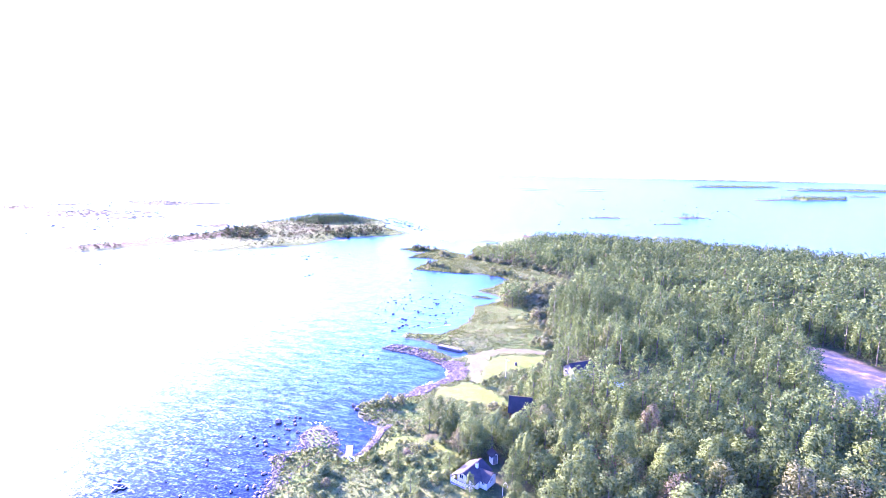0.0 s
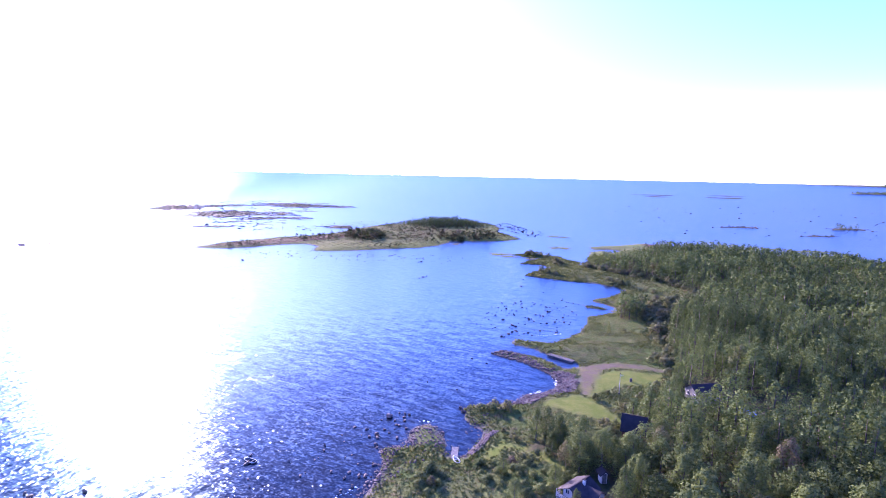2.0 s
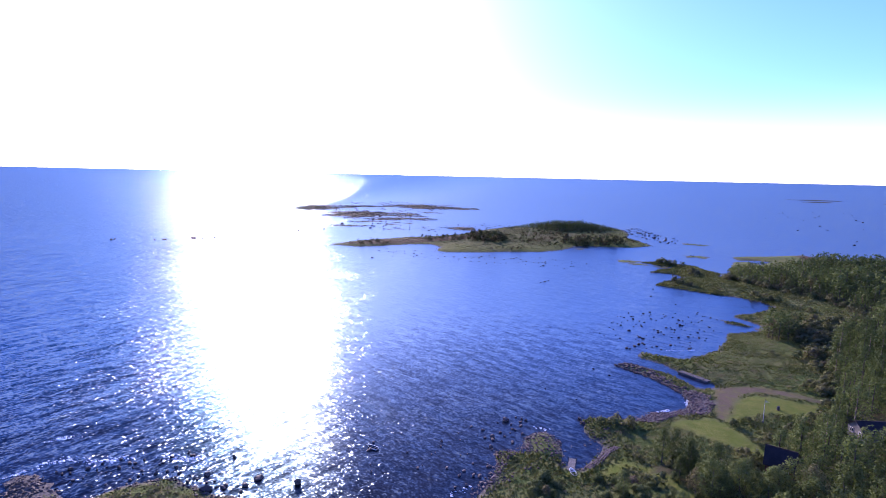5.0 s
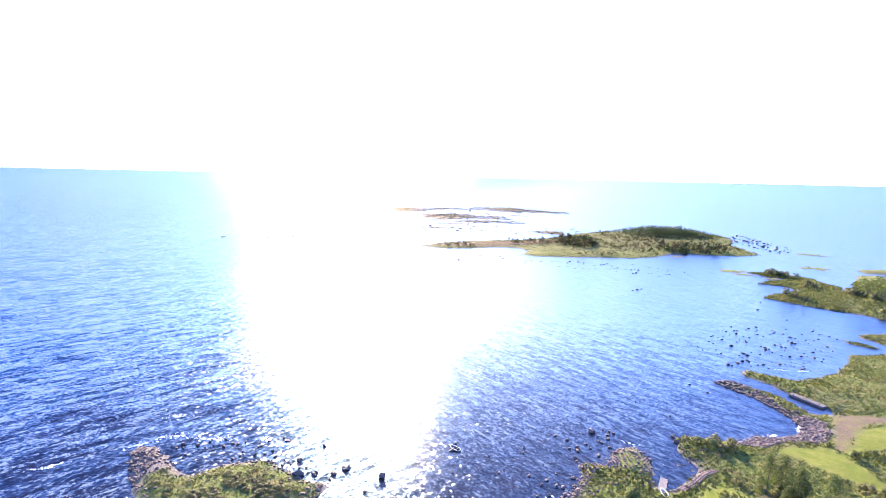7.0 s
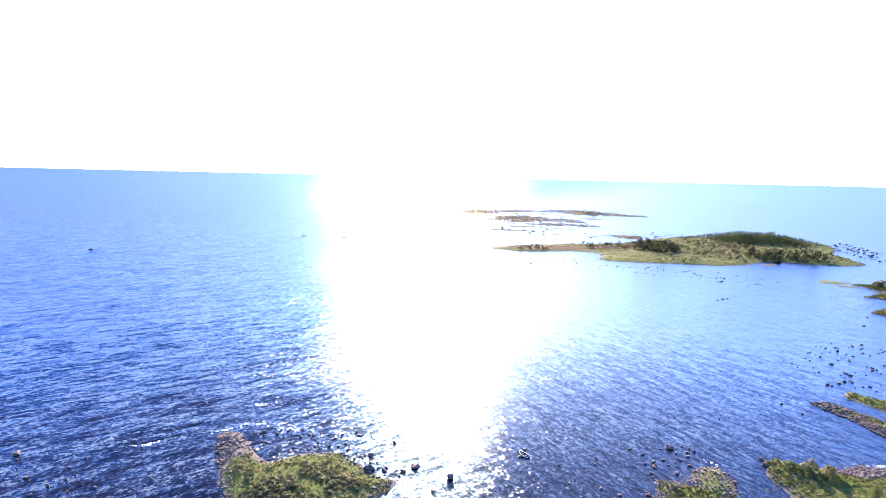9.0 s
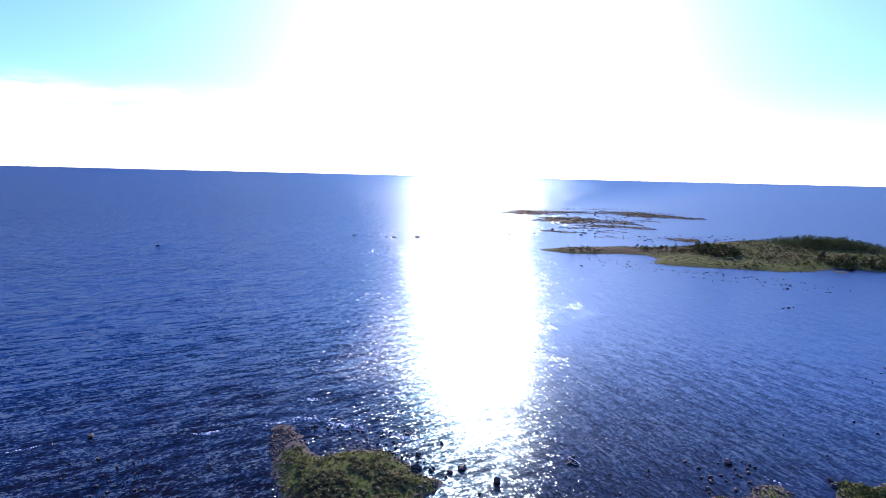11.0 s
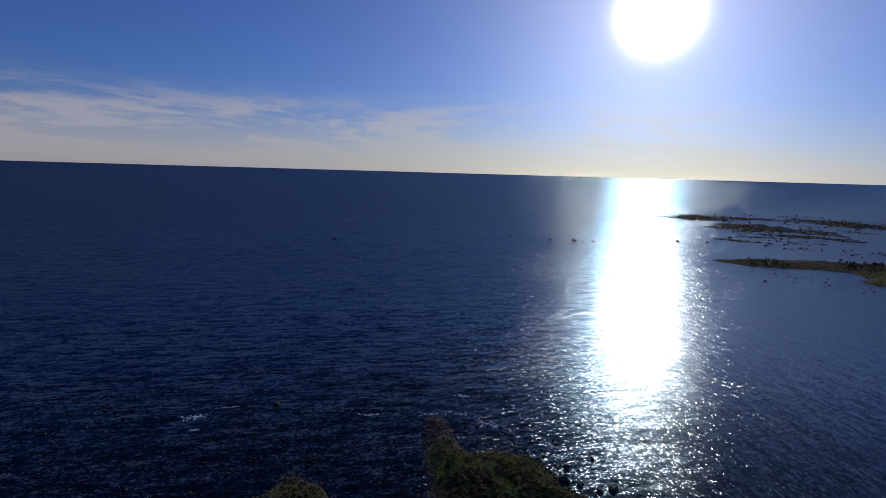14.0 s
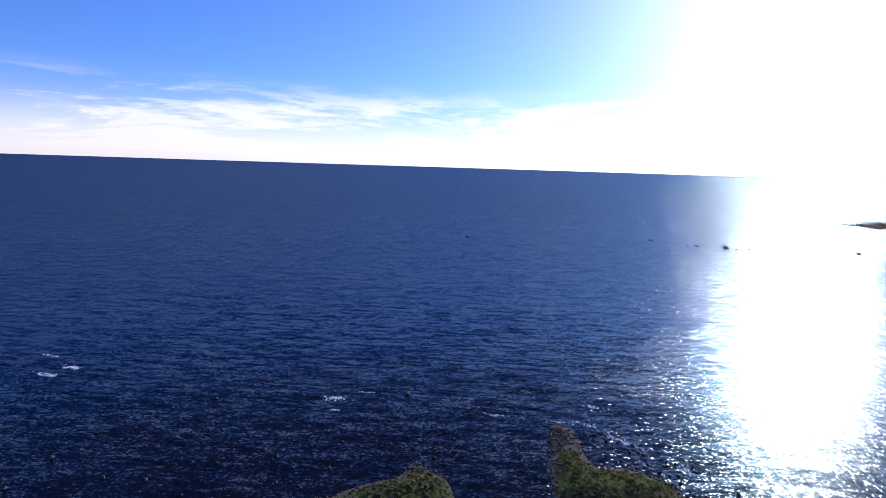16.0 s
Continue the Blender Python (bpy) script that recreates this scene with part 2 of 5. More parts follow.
def ground_material():
    """Meadow, mown lawn, gravel road, stones and open field, by where the plan puts them."""
    m, n = material("coastal_ground")
    where = n.add("ShaderNodeTexCoord").outputs["Object"]

    def zone(name):
        return n.add("ShaderNodeAttribute", attribute_name=name).outputs["Fac"]
    a, b, c = n.noise(where, 0.045, 4.0), n.noise(where, 0.35, 5.0, 0.65), n.noise(where, 2.4, 5.0, 0.7)
    col = n.mix(n.ramp(a, 0.38, 0.62), (0.072, 0.100, 0.025), (0.114, 0.122, 0.040))
    col = n.mix(n.ramp(b, 0.48, 0.70), col, (0.120, 0.096, 0.044))
    col = n.mix(n.ramp(b, 0.46, 0.28), col, (0.066, 0.088, 0.020))
    lawn = n.mix(n.ramp(b, 0.35, 0.7), (0.080, 0.104, 0.018), (0.118, 0.126, 0.028))
    col = n.mix(zone("forest"), col, n.mix(n.ramp(b, 0.4, 0.6), (0.030, 0.042, 0.018), (0.060, 0.055, 0.030)))
    heath = n.mix(n.ramp(b, 0.35, 0.65), (0.085, 0.046, 0.034), (0.052, 0.050, 0.020))
    col = n.mix(zone("heath"), col, heath)
    col = n.mix(zone("lawn"), col, lawn)
    # the field's light warm pink has the sun's flare put into it
    field = n.mix(n.ramp(b, 0.35, 0.7), (0.19, 0.125, 0.09), (0.31, 0.21, 0.14))
    col = n.mix(zone("field"), col, field)
    road = n.mix(n.ramp(b, 0.3, 0.7), (0.100, 0.074, 0.054), (0.075, 0.062, 0.040))
    road = n.mix(n.ramp(c, 0.5, 0.7), road, (0.130, 0.100, 0.078))
    col = n.mix(n.math("MULTIPLY", zone("road"), n.ramp(b, 0.64, 0.50, 0.35, 1.0)), col, road)
    stone = n.mix(n.ramp(c, 0.4, 0.6), (0.075, 0.066, 0.06), (0.155, 0.135, 0.12))
    col = n.mix(zone("stone"), col, stone)
    col = n.mix(n.math("MULTIPLY", n.ramp(c, 0.5, 0.75), 0.45), col, (0.045, 0.055, 0.02))
    relief = n.math("ADD", n.math("MULTIPLY", b, 0.6), n.math("MULTIPLY", c, 0.35))
    normal = n.add("ShaderNodeBump", {"Height": relief, "Distance": 0.5, "Strength": 0.8}).outputs[0]
    shader = n.add("ShaderNodeBsdfPrincipled", {"Base Color": col, "Roughness": 1.0, "Specular IOR Level": 0.05, "Normal": normal})
    n.add("ShaderNodeOutputMaterial", {0: shader.outputs[0]})
    return m


CREST, BAY_CREST = radians(78), radians(166)
# waves: scale along the crest, scale across it, detail, lean along, lean across
WAVES = ((0.10, 0.44, 1.0, 0.22, 0.66), (0.45, 1.0, 1.0, 0.92, 0.86), (1.5, 2.2, 1.0, 1.50, 1.25))
BAY_WAVES = ((0.17, 0.62, 1.0, 0.18, 0.55), (0.62, 1.25, 1.0, 0.84, 0.84), (1.7, 2.5, 1.0, 1.35, 1.20))
GLOSS, GLINT, SHEEN_OPEN, SHEEN_LEE = 0.19, 0.37, 0.10, 0.175
# colours painted into the sky's reflection, one for each zone
OPEN_REFLECTION, LEE_REFLECTION = (0.20, 0.55, 1.0), (0.78, 0.90, 1.0)
DEEP, SHOAL = (0.0003, 0.0035, 0.010), (0.0065, 0.0050, 0.0045)
WATER, GROUND = water_material(), ground_material()
LEAF = foliage("birch_leaves", (0.062, 0.084, 0.029), (0.120, 0.150, 0.050), (0.115, 0.094, 0.060))
LEAF_FAR = foliage("wood_leaves", (0.047, 0.068, 0.025), (0.096, 0.127, 0.043), (0.098, 0.080, 0.050), "tone")
SHRUB_LEAF = foliage("shrub_leaves", (0.066, 0.090, 0.034), (0.118, 0.142, 0.052), (0.105, 0.078, 0.06))
REED = foliage("reed_blades", (0.092, 0.116, 0.034), (0.146, 0.160, 0.058), (0.125, 0.088, 0.055), "tone")
BARK = surface("birch_bark", ((0.09, 0.08, 0.07), (0.065, 0.058, 0.05), (0.03, 0.026, 0.022)), 1.2, 0.85, bump=0.02)
ROCK = surface("granite_boulder", ((0.070, 0.051, 0.044), (0.115, 0.084, 0.070), (0.036, 0.030, 0.027)), 0.7, 0.75, bump=0.05, fine=8)
PALE_ROCK = surface("beach_stone", ((0.108, 0.076, 0.066), (0.165, 0.118, 0.102), (0.052, 0.041, 0.037)), 0.6, 0.8, bump=0.05, fine=9)
WHITE_PAINT = surface("white_painted_boards", ((0.50, 0.47, 0.45), (0.44, 0.42, 0.41), (0.40, 0.38, 0.36)), 0.9, 0.6)
TIN_ROOF = surface("grey_sheet_roof", ((0.030, 0.024, 0.026), (0.042, 0.032, 0.035), (0.020, 0.017, 0.018)), 0.8, 0.7, 0.0)
DARK_ROOF = surface("dark_felt_roof", ((0.028, 0.022, 0.022), (0.036, 0.028, 0.028), (0.018, 0.015, 0.015)), 0.8, 0.8)
BLUE_ROOF = surface("blue_sheet_roof", ((0.10, 0.20, 0.42), (0.14, 0.25, 0.48), (0.06, 0.10, 0.2)), 0.8, 0.45)
RED_BOARDS = surface("brown_stained_boards", ((0.10, 0.055, 0.04), (0.14, 0.075, 0.05), (0.05, 0.03, 0.025)), 1.2, 0.8)
GLASS = surface("dark_window_glass", ((0.02, 0.025, 0.03), (0.03, 0.035, 0.045), (0.015, 0.015, 0.02)), 0.5, 0.08)
GREY_WOOD = surface("weathered_grey_wood", ((0.13, 0.12, 0.115), (0.17, 0.16, 0.15), (0.08, 0.075, 0.07)), 1.5, 0.85)
HULL = surface("white_boat_hull", ((0.78, 0.78, 0.77), (0.72, 0.72, 0.72), (0.55, 0.55, 0.54)), 1.0, 0.35)
DARK_HULL = surface("dark_boat_hull", ((0.05, 0.05, 0.06), (0.08, 0.075, 0.08), (0.03, 0.03, 0.03)), 1.0, 0.4)
CONCRETE = surface("old_concrete", ((0.085, 0.075, 0.070), (0.115, 0.10, 0.093), (0.055, 0.05, 0.046)), 0.7, 0.85, bump=0.03)
FOAM = surface("sea_foam", ((0.80, 0.82, 0.84), (0.72, 0.75, 0.78), (0.5, 0.55, 0.6)), 1.2, 0.9)

# ---- plan: shore lines and zones, in metres ----
COAST_POINT = [
    (-90.7, -9.8), (-90.6, -3.2), (-92.5, -1.6), (-94.9, 2.7), (-95.4, 7.2), (-98.4, 10), (-101.3, 12.1),
    (-98.6, 13.5), (-96.2, 14.9), (-94.3, 16.7), (-91, 17.4), (-87.6, 17.2), (-84, 20), (-70, 30), (-88.9, 37.6),
    (-95.2, 39.3), (-103.8, 42.3), (-111.8, 46), (-113.2, 47.9), (-110.6, 49.9), (-105.7, 49.8), (-100.8, 48.6),
    (-96.5, 47.9), (-93.6, 49.1), (-93.9, 51.9), (-92.4, 55), (-90.7, 58), (-87.4, 61.5), (-84.2, 61.8), (-80, 61.9),
    (-75.4, 61.9), (-72.6, 63.1), (-71.2, 63.1), (-70.2, 59.9), (-69.9, 57), (-52, 58), (-40, 62), (-34, 70),
]
COAST_BAY = [
    (-32.6, 84.2), (-32, 87.9), (-31.9, 92.6), (-32.7, 98), (-34.2, 101.2), (-31.8, 102.7), (-29, 104),
    (-30.4, 108.9), (-30, 112.3), (-27.5, 114.3), (-24.2, 111.9), (-22.1, 109.9), (-21, 104), (-19.5, 102.2),
    (-16.8, 102.8), (-15.1, 106.3), (-14.2, 110.3), (-14.4, 116), (-17.3, 117.4), (-19, 120.7), (-20.7, 125.5),
    (-19, 127.9), (-14.1, 130.4), (-9.7, 131.4), (-7.8, 135.5), (-5.4, 139.1), (-0.3, 141.9), (2, 145.7),
    (2.5, 151.9), (0.8, 156.1), (-3.4, 160.6), (-8.1, 164.2), (-13.9, 167.2), (-18.4, 169.6), (-16.4, 172.5),
    (-9.6, 172.3), (-2.8, 169.3), (1.9, 164.4), (4.6, 160.9), (9.1, 163.5), (9.7, 167.3), (3.8, 169.7), (-2, 174.7),
    (-7, 178.4), (-13.2, 181.4), (-12.6, 186.3),
]
COAST_MARSH = [
    (-6.4, 186.4), (-0.2, 186.6), (4.9, 192), (10.5, 202.9), (13.8, 214.4), (15, 227.5), (20.9, 232.7),
    (27.2, 238.1), (23.9, 242.6), (15.8, 244.3), (13.7, 249.8), (19.6, 248), (27.8, 242.2), (29, 246.6),
    (24.8, 253.3), (19.5, 257.8), (20, 262.7), (24.6, 267), (32, 277.6), (38.2, 290.9), (34, 297.6), (25.9, 303.1),
    (17.3, 305.7), (8.3, 306.6), (0.6, 308.3), (-7.3, 311.7), (-17.1, 314.6), (-13.9, 327.6), (-8.2, 338.3),
    (-3.3, 349.1), (-8.9, 357.8), (-23, 358.4), (-17.1, 373.5), (-9.9, 384.8), (-22.1, 390.1), (-31.6, 397.1),
    (-23.4, 410.2), (-10.5, 404.3), (1.7, 401.4), (9.4, 386), (16.7, 376.8), (15.5, 362.1), (21.9, 372),
]
COAST_FAR = [
    (24.6, 412.4), (27.2, 438), (38.2, 446.6), (45.8, 437.5), (52.8, 453.7), (45.4, 456.8), (32.1, 450.3),
    (27.3, 465.5), (38.4, 478.4), (57.7, 491.9), (81.4, 515.8), (153.4, 442.8), (192.2, 421.2), (224.1, 395.4),
    (254.2, 375.3), (285.2, 362), (303.2, 354.9),
]
ISLAND = [
    (-274.4, 346.7), (-270.1, 378.9), (-259.5, 401.9), (-247.8, 427.1), (-230.7, 447), (-216.3, 477.1),
    (-212.6, 518), (-209.5, 551.4), (-196.8, 592.6), (-169.4, 619.5), (-131.6, 643.4), (-89.5, 652.2),
    (-77.2, 640.8), (-65.6, 600.5), (-63.1, 562.1), (-49.7, 537.9), (-34.2, 502.1), (-49.2, 478.4), (-74.4, 469.7),
    (-93.5, 458.8), (-97.2, 429.3), (-110.9, 406.6), (-130.5, 393.4), (-148.2, 377.9), (-170, 364.7),
    (-182.4, 363.8), (-189.5, 387.8), (-205, 397.1), (-222.8, 383.8), (-234.5, 362.9), (-248.7, 348.7),
]
BEACH = [
    (-9.2, 130.8), (-7.8, 135.5), (-5.4, 139.5), (-0.3, 142.7), (2, 145.7), (2.5, 152.8), (0.4, 157.5), (3.7, 158.2),
    (7.6, 155.8), (8.7, 149.7), (7.6, 143.6), (3.6, 140.4), (-0.2, 138), (-3.7, 131.3),
]
ROAD = [
    (9, 163), (14.5, 166.9), (20.8, 167.8), (28.1, 166.9), (34.9, 164.5), (34.4, 162), (26.4, 163.5), (19.6, 163.9),
    (15.3, 160), (13, 150.7), (11, 140.5), (8.9, 139.3), (9.3, 148.2), (8.8, 156.1),
]
LAWN = [
    (15, 157.3), (19.2, 161.1), (26, 160.8), (33.8, 159.3), (29.2, 150.2), (20.4, 149.1), (13.7, 142.6),
    (11.7, 136.5), (15, 131.2), (17.9, 126.1), (16.2, 122.7), (9.7, 125.9), (4.2, 128.9), (-1.8, 130.9),
    (0.6, 135.4), (8.2, 140.6), (10.8, 138.1), (12.8, 148.2),
]
YARD = [
    (-11.7, 105.9), (-9.7, 109.9), (-8.2, 110.2), (-9.1, 104.1), (-11.3, 100.8), (-12.8, 100.5),
]
PATH = [
    (-8.3, 109.1), (-5.8, 108.9), (1.1, 104.9), (4.5, 100.3), (3.4, 98.9), (-0.1, 103.3), (-5.6, 106.5), (-8.7, 107),
]
FOREST = [
    (21.4, 355.8), (37.8, 334.6), (53.2, 323.6), (68.1, 302.2), (74.3, 279.4), (57.9, 247.6), (48, 216.8),
    (39.7, 179.9), (32.8, 143.7), (25.6, 131.4), (18.7, 125.3), (19, 113), (15.6, 109.6), (8.6, 109.9), (3.8, 111.6),
    (-1.2, 112.3), (-6.1, 110), (-8.8, 105.5), (-7.7, 105.5), (-3.1, 105.4), (1.7, 103.6), (4.5, 101.2), (6.7, 99.6),
    (2.3, 92.1), (8.7, 87.5), (11.1, 81.4), (40, 20), (330, 0), (420, 300), (310.2, 363.6), (258.9, 382.5),
    (228.7, 403.8), (195, 427.6), (155.8, 450.3), (108.5, 458.9), (75.1, 439.1), (52.5, 393.8), (27.6, 376.6),
]
FIELD = [
    (125, 181.6), (133.8, 170.1), (135.8, 152.6), (133.1, 136.1), (105.4, 106), (107.4, 118.9), (100, 123),
    (106.8, 142.6), (116.4, 156.3),
]
CLEAR2 = [
    (36.5, 145.5), (47.2, 157.6), (49.4, 152.9), (53.8, 143.4), (49.7, 136.1), (44.6, 139.8),
]
ISLAND_WOOD = [
    (-187.1, 563.2), (-156.2, 548.2), (-124.3, 547.6), (-91.2, 573.2), (-75.1, 607.5), (-85.5, 634), (-124.2, 643),
    (-168.5, 616.4), (-186.5, 593.1),
]
ISLAND_SHRUB = [
    (-186.7, 435.5), (-164, 418.3), (-151, 439.2), (-165.4, 481), (-191.1, 487.5), (-195.8, 470),
]
ISLAND_HEDGE = [
    (-107.6, 463.1), (-83, 458.4), (-60.1, 489), (-64.2, 512.5), (-92, 507.7), (-111.2, 490.4),
]
HEATH = [
    (-271.4, 347.2), (-253.2, 392), (-222.8, 431.6), (-190.9, 487), (-163.7, 476.1), (-189.7, 430), (-215.2, 397.2),
    (-237.8, 368.1),
]
SHORE = COAST_POINT + COAST_BAY + COAST_MARSH + COAST_FAR + [(420, 330), (480, 100), (400, -200), (-50, -200), (-55, -40), (-72, -8)]
rng = np.random.default_rng(7)


def hash2(i, j, seed):
    h = (i.astype(np.int64) * 374761393 + j.astype(np.int64) * 668265263 + seed * 974634777) & 0x7FFFFFFF
    h = ((h ^ (h >> 13)) * 1274126177) & 0x7FFFFFFF
    return ((h ^ (h >> 16)) & 0xFFFF) / 65535.0


def value_noise(x, y, seed=0):
    i, j = np.floor(x), np.floor(y)
    u, v = x - i, y - j
    u, v = u * u * (3 - 2 * u), v * v * (3 - 2 * v)
    a, b = hash2(i, j, seed), hash2(i + 1, j, seed)
    c, d = hash2(i, j + 1, seed), hash2(i + 1, j + 1, seed)
    return (a * (1 - u) + b * u) * (1 - v) + (c * (1 - u) + d * u) * v


def fbm(x, y, seed=0, octaves=4):
    out, amp, f = 0.0, 0.5, 1.0
    for k in range(octaves):
        out = out + amp * value_noise(x * f, y * f, seed + k)
        amp, f = amp * 0.5, f * 2.03
    return out


def inside(poly, x, y):
    """Metres inside the outline; negative outside it."""
    x, y = np.asarray(x, float), np.asarray(y, float)
    best, within = np.full(x.shape, 1e18), np.zeros(x.shape, bool)
    for (ax, ay), (bx, by) in zip(poly, poly[1:] + poly[:1]):
        dx, dy = bx - ax, by - ay
        t = np.clip(((x - ax) * dx + (y - ay) * dy) / max(dx * dx + dy * dy, 1e-9), 0, 1)
        best = np.minimum(best, (x - ax - t * dx) ** 2 + (y - ay - t * dy) ** 2)
        if ay != by:
            within ^= ((ay > y) != (by > y)) & (x < dx * (y - ay) / dy + ax)
    return np.where(within, 1, -1) * np.sqrt(best)


def step(x, lo, hi):
    t = np.clip((x - lo) / (hi - lo), 0, 1)
    return t * t * (3 - 2 * t)


def sea_level(x, y):
    """Flat for a mile, then the far sea lifts slightly up to the horizon line."""
    return 53.6 * (np.clip(np.hypot(x, y) - 1500, 0, 3450) / 3450) ** 2


def shore_distance(poly, x, y, rough=1.0):
    return inside(poly, x, y) + rough * 2.4 * (fbm(x * 0.23, y * 0.23, 3) - 0.47)


def land_height(d, x, y, top=1.9):
    """Height over the sea, d metres inside the shore line."""
    up = 0.12 + top * (1 - np.exp(-np.maximum(d, 0) / 14)) + 0.7 * step(d, 4, 30) * (fbm(x * 0.06, y * 0.06, 9) - 0.4) \
        + 0.35 * step(d, 0.5, 5) * (fbm(x * 0.5, y * 0.5, 5) - 0.45)
    return np.where(d > 0, up, np.maximum(d * 0.14 - 0.05, -4.0))


def ground_z(x, y):
    return land_height(shore_distance(SHORE, np.asarray(x, float), np.asarray(y, float)), np.asarray(x, float), np.asarray(y, float))


def make_mesh(name, verts, faces, mats, attributes=None, face_mats=None, smooth=False, normals=None):
    """A mesh from numpy arrays; faces all of one size."""
    me = bpy.data.meshes.new(name)
    verts, faces = np.asarray(verts, np.float32), np.asarray(faces, np.int32)
    k = faces.shape[1]
    me.vertices.add(len(verts)), me.loops.add(faces.size), me.polygons.add(len(faces))
    me.vertices.foreach_set("co", verts.ravel())
    me.loops.foreach_set("vertex_index", faces.ravel())
    me.polygons.foreach_set("loop_start", np.arange(len(faces), dtype=np.int32) * k)
    if face_mats is not None:
        me.polygons.foreach_set("material_index", np.asarray(face_mats, np.int32))
    me.polygons.foreach_set("use_smooth", np.full(len(faces), smooth))
    for m in mats:
        me.materials.append(m)
    for key, values in (attributes or {}).items():
        me.attributes.new(key, "FLOAT", "POINT").data.foreach_set("value", np.asarray(values, np.float32).ravel())
    me.update(calc_edges=True)
    if normals is not None:                               # foliage shades as the rounded mass it belongs to
        me.polygons.foreach_set("use_smooth", np.full(len(faces), True))
        me.normals_split_custom_set_from_vertices(np.asarray(normals, np.float32))
    return me


def grid_faces(nx, ny):
    i, j = np.meshgrid(np.arange(nx - 1), np.arange(ny - 1))
    a = (j * nx + i).ravel()
    return np.stack([a, a + 1, a + nx + 1, a + nx], 1)


def lines(*stretches, out=7200.0, grow=1.16):
    """Grid lines: stretches of (from, to, step), then ever wider ones out to the horizon."""
    xs = np.concatenate([np.arange(a, b, s) for a, b, s in stretches])
    lo, hi, s1, s2 = [xs[0]], [xs[-1]], stretches[0][2], stretches[-1][2]
    while lo[-1] > -out:
        s1 *= grow
        lo.append(lo[-1] - s1)
    while hi[-1] < out:
        s2 *= grow
        hi.append(hi[-1] + s2)
    return np.concatenate([lo[:0:-1], xs, hi[1:]])


def zones(x, y, d):
    edge = 2.0 * (fbm(x * 0.4, y * 0.4, 21) - 0.47)
    lawn = np.maximum(np.maximum(step(inside(LAWN, x, y) + edge, -0.6, 0.8), step(inside(YARD, x, y), -0.3, 0.4)), step(inside(PATH, x, y), -0.3, 0.4))
    return {"lawn": lawn, "road": step(inside(ROAD, x, y) + edge, -0.8, 0.8),
            "stone": np.maximum(step(inside(BEACH, x, y) + edge, -0.6, 0.6), step(-d + edge * 0.6, np.where(x < -101, -5.0, -1.5), np.where(x < -101, -2.6, -0.2))),
            "forest": step(inside(FOREST, x, y), -2, 3) * (1 - lawn), "field": step(inside(FIELD, x, y) + edge, -1, 2),
            "heath": step(value_noise(x * 0.05, y * 0.05, 77), 0.75, 0.95)}


def build_ground():
    xs = lines((-150, 150, 1.8), (150, 330, 3.6))
    ys = lines((30, 260, 1.8), (260, 470, 2.8))
    x, y = (a.ravel() for a in np.meshgrid(xs, ys))
    d = shore_distance(SHORE, x, y)
    z = land_height(d, x, y) + sea_level(x, y) - 9.0 * step(np.hypot(x, y), 1400, 3000)
    me = make_mesh("ground", np.stack([x, y, z], 1), grid_faces(len(xs), len(ys)), [GROUND], zones(x, y, d), smooth=True)
    tagged(new("ground", me), "grassy coastal ground with gravel, lawn and stony shore", "ground", kind="structure")


# bay and north-eastern sea out to the horizon, given the brighter painted reflection
LEE = [(-420, 520), (-290, 340), (-180, 180), (-90, 92), (-40, 60), (60, 80), (900, 300), (9000, 3000), (3000, 12000), (-4200, 9800), (-640, 860)]


def build_water():
    radii = [15.0]
    while radii[-1] < 7400:
        radii.append(radii[-1] * 1.03 + 0.6)
    radii, seg = np.array(radii), 288
    a = np.linspace(0, 2 * math.pi, seg + 1)
    x, y = (radii[:, None] * f(a)[None, :] for f in (np.cos, np.sin))
    x, y = x.ravel(), y.ravel()
    d = np.maximum(inside(SHORE, x, y), inside(ISLAND, x, y))
    me = make_mesh("water", np.stack([x, y, sea_level(x, y)], 1), grid_faces(seg + 1, len(radii))[:, ::-1], [WATER], {"shallow": step(d, -110, -25), "sheltered": step(inside(LEE, x, y) / (0.13 * np.hypot(x, y) + 30), -1, 1), "offshore": step(np.hypot(x, y), 180, 1100)}, smooth=True)
    tagged(new("water", me), "rippled deep blue sea with a bright path of sunlight", "sea", kind="structure")


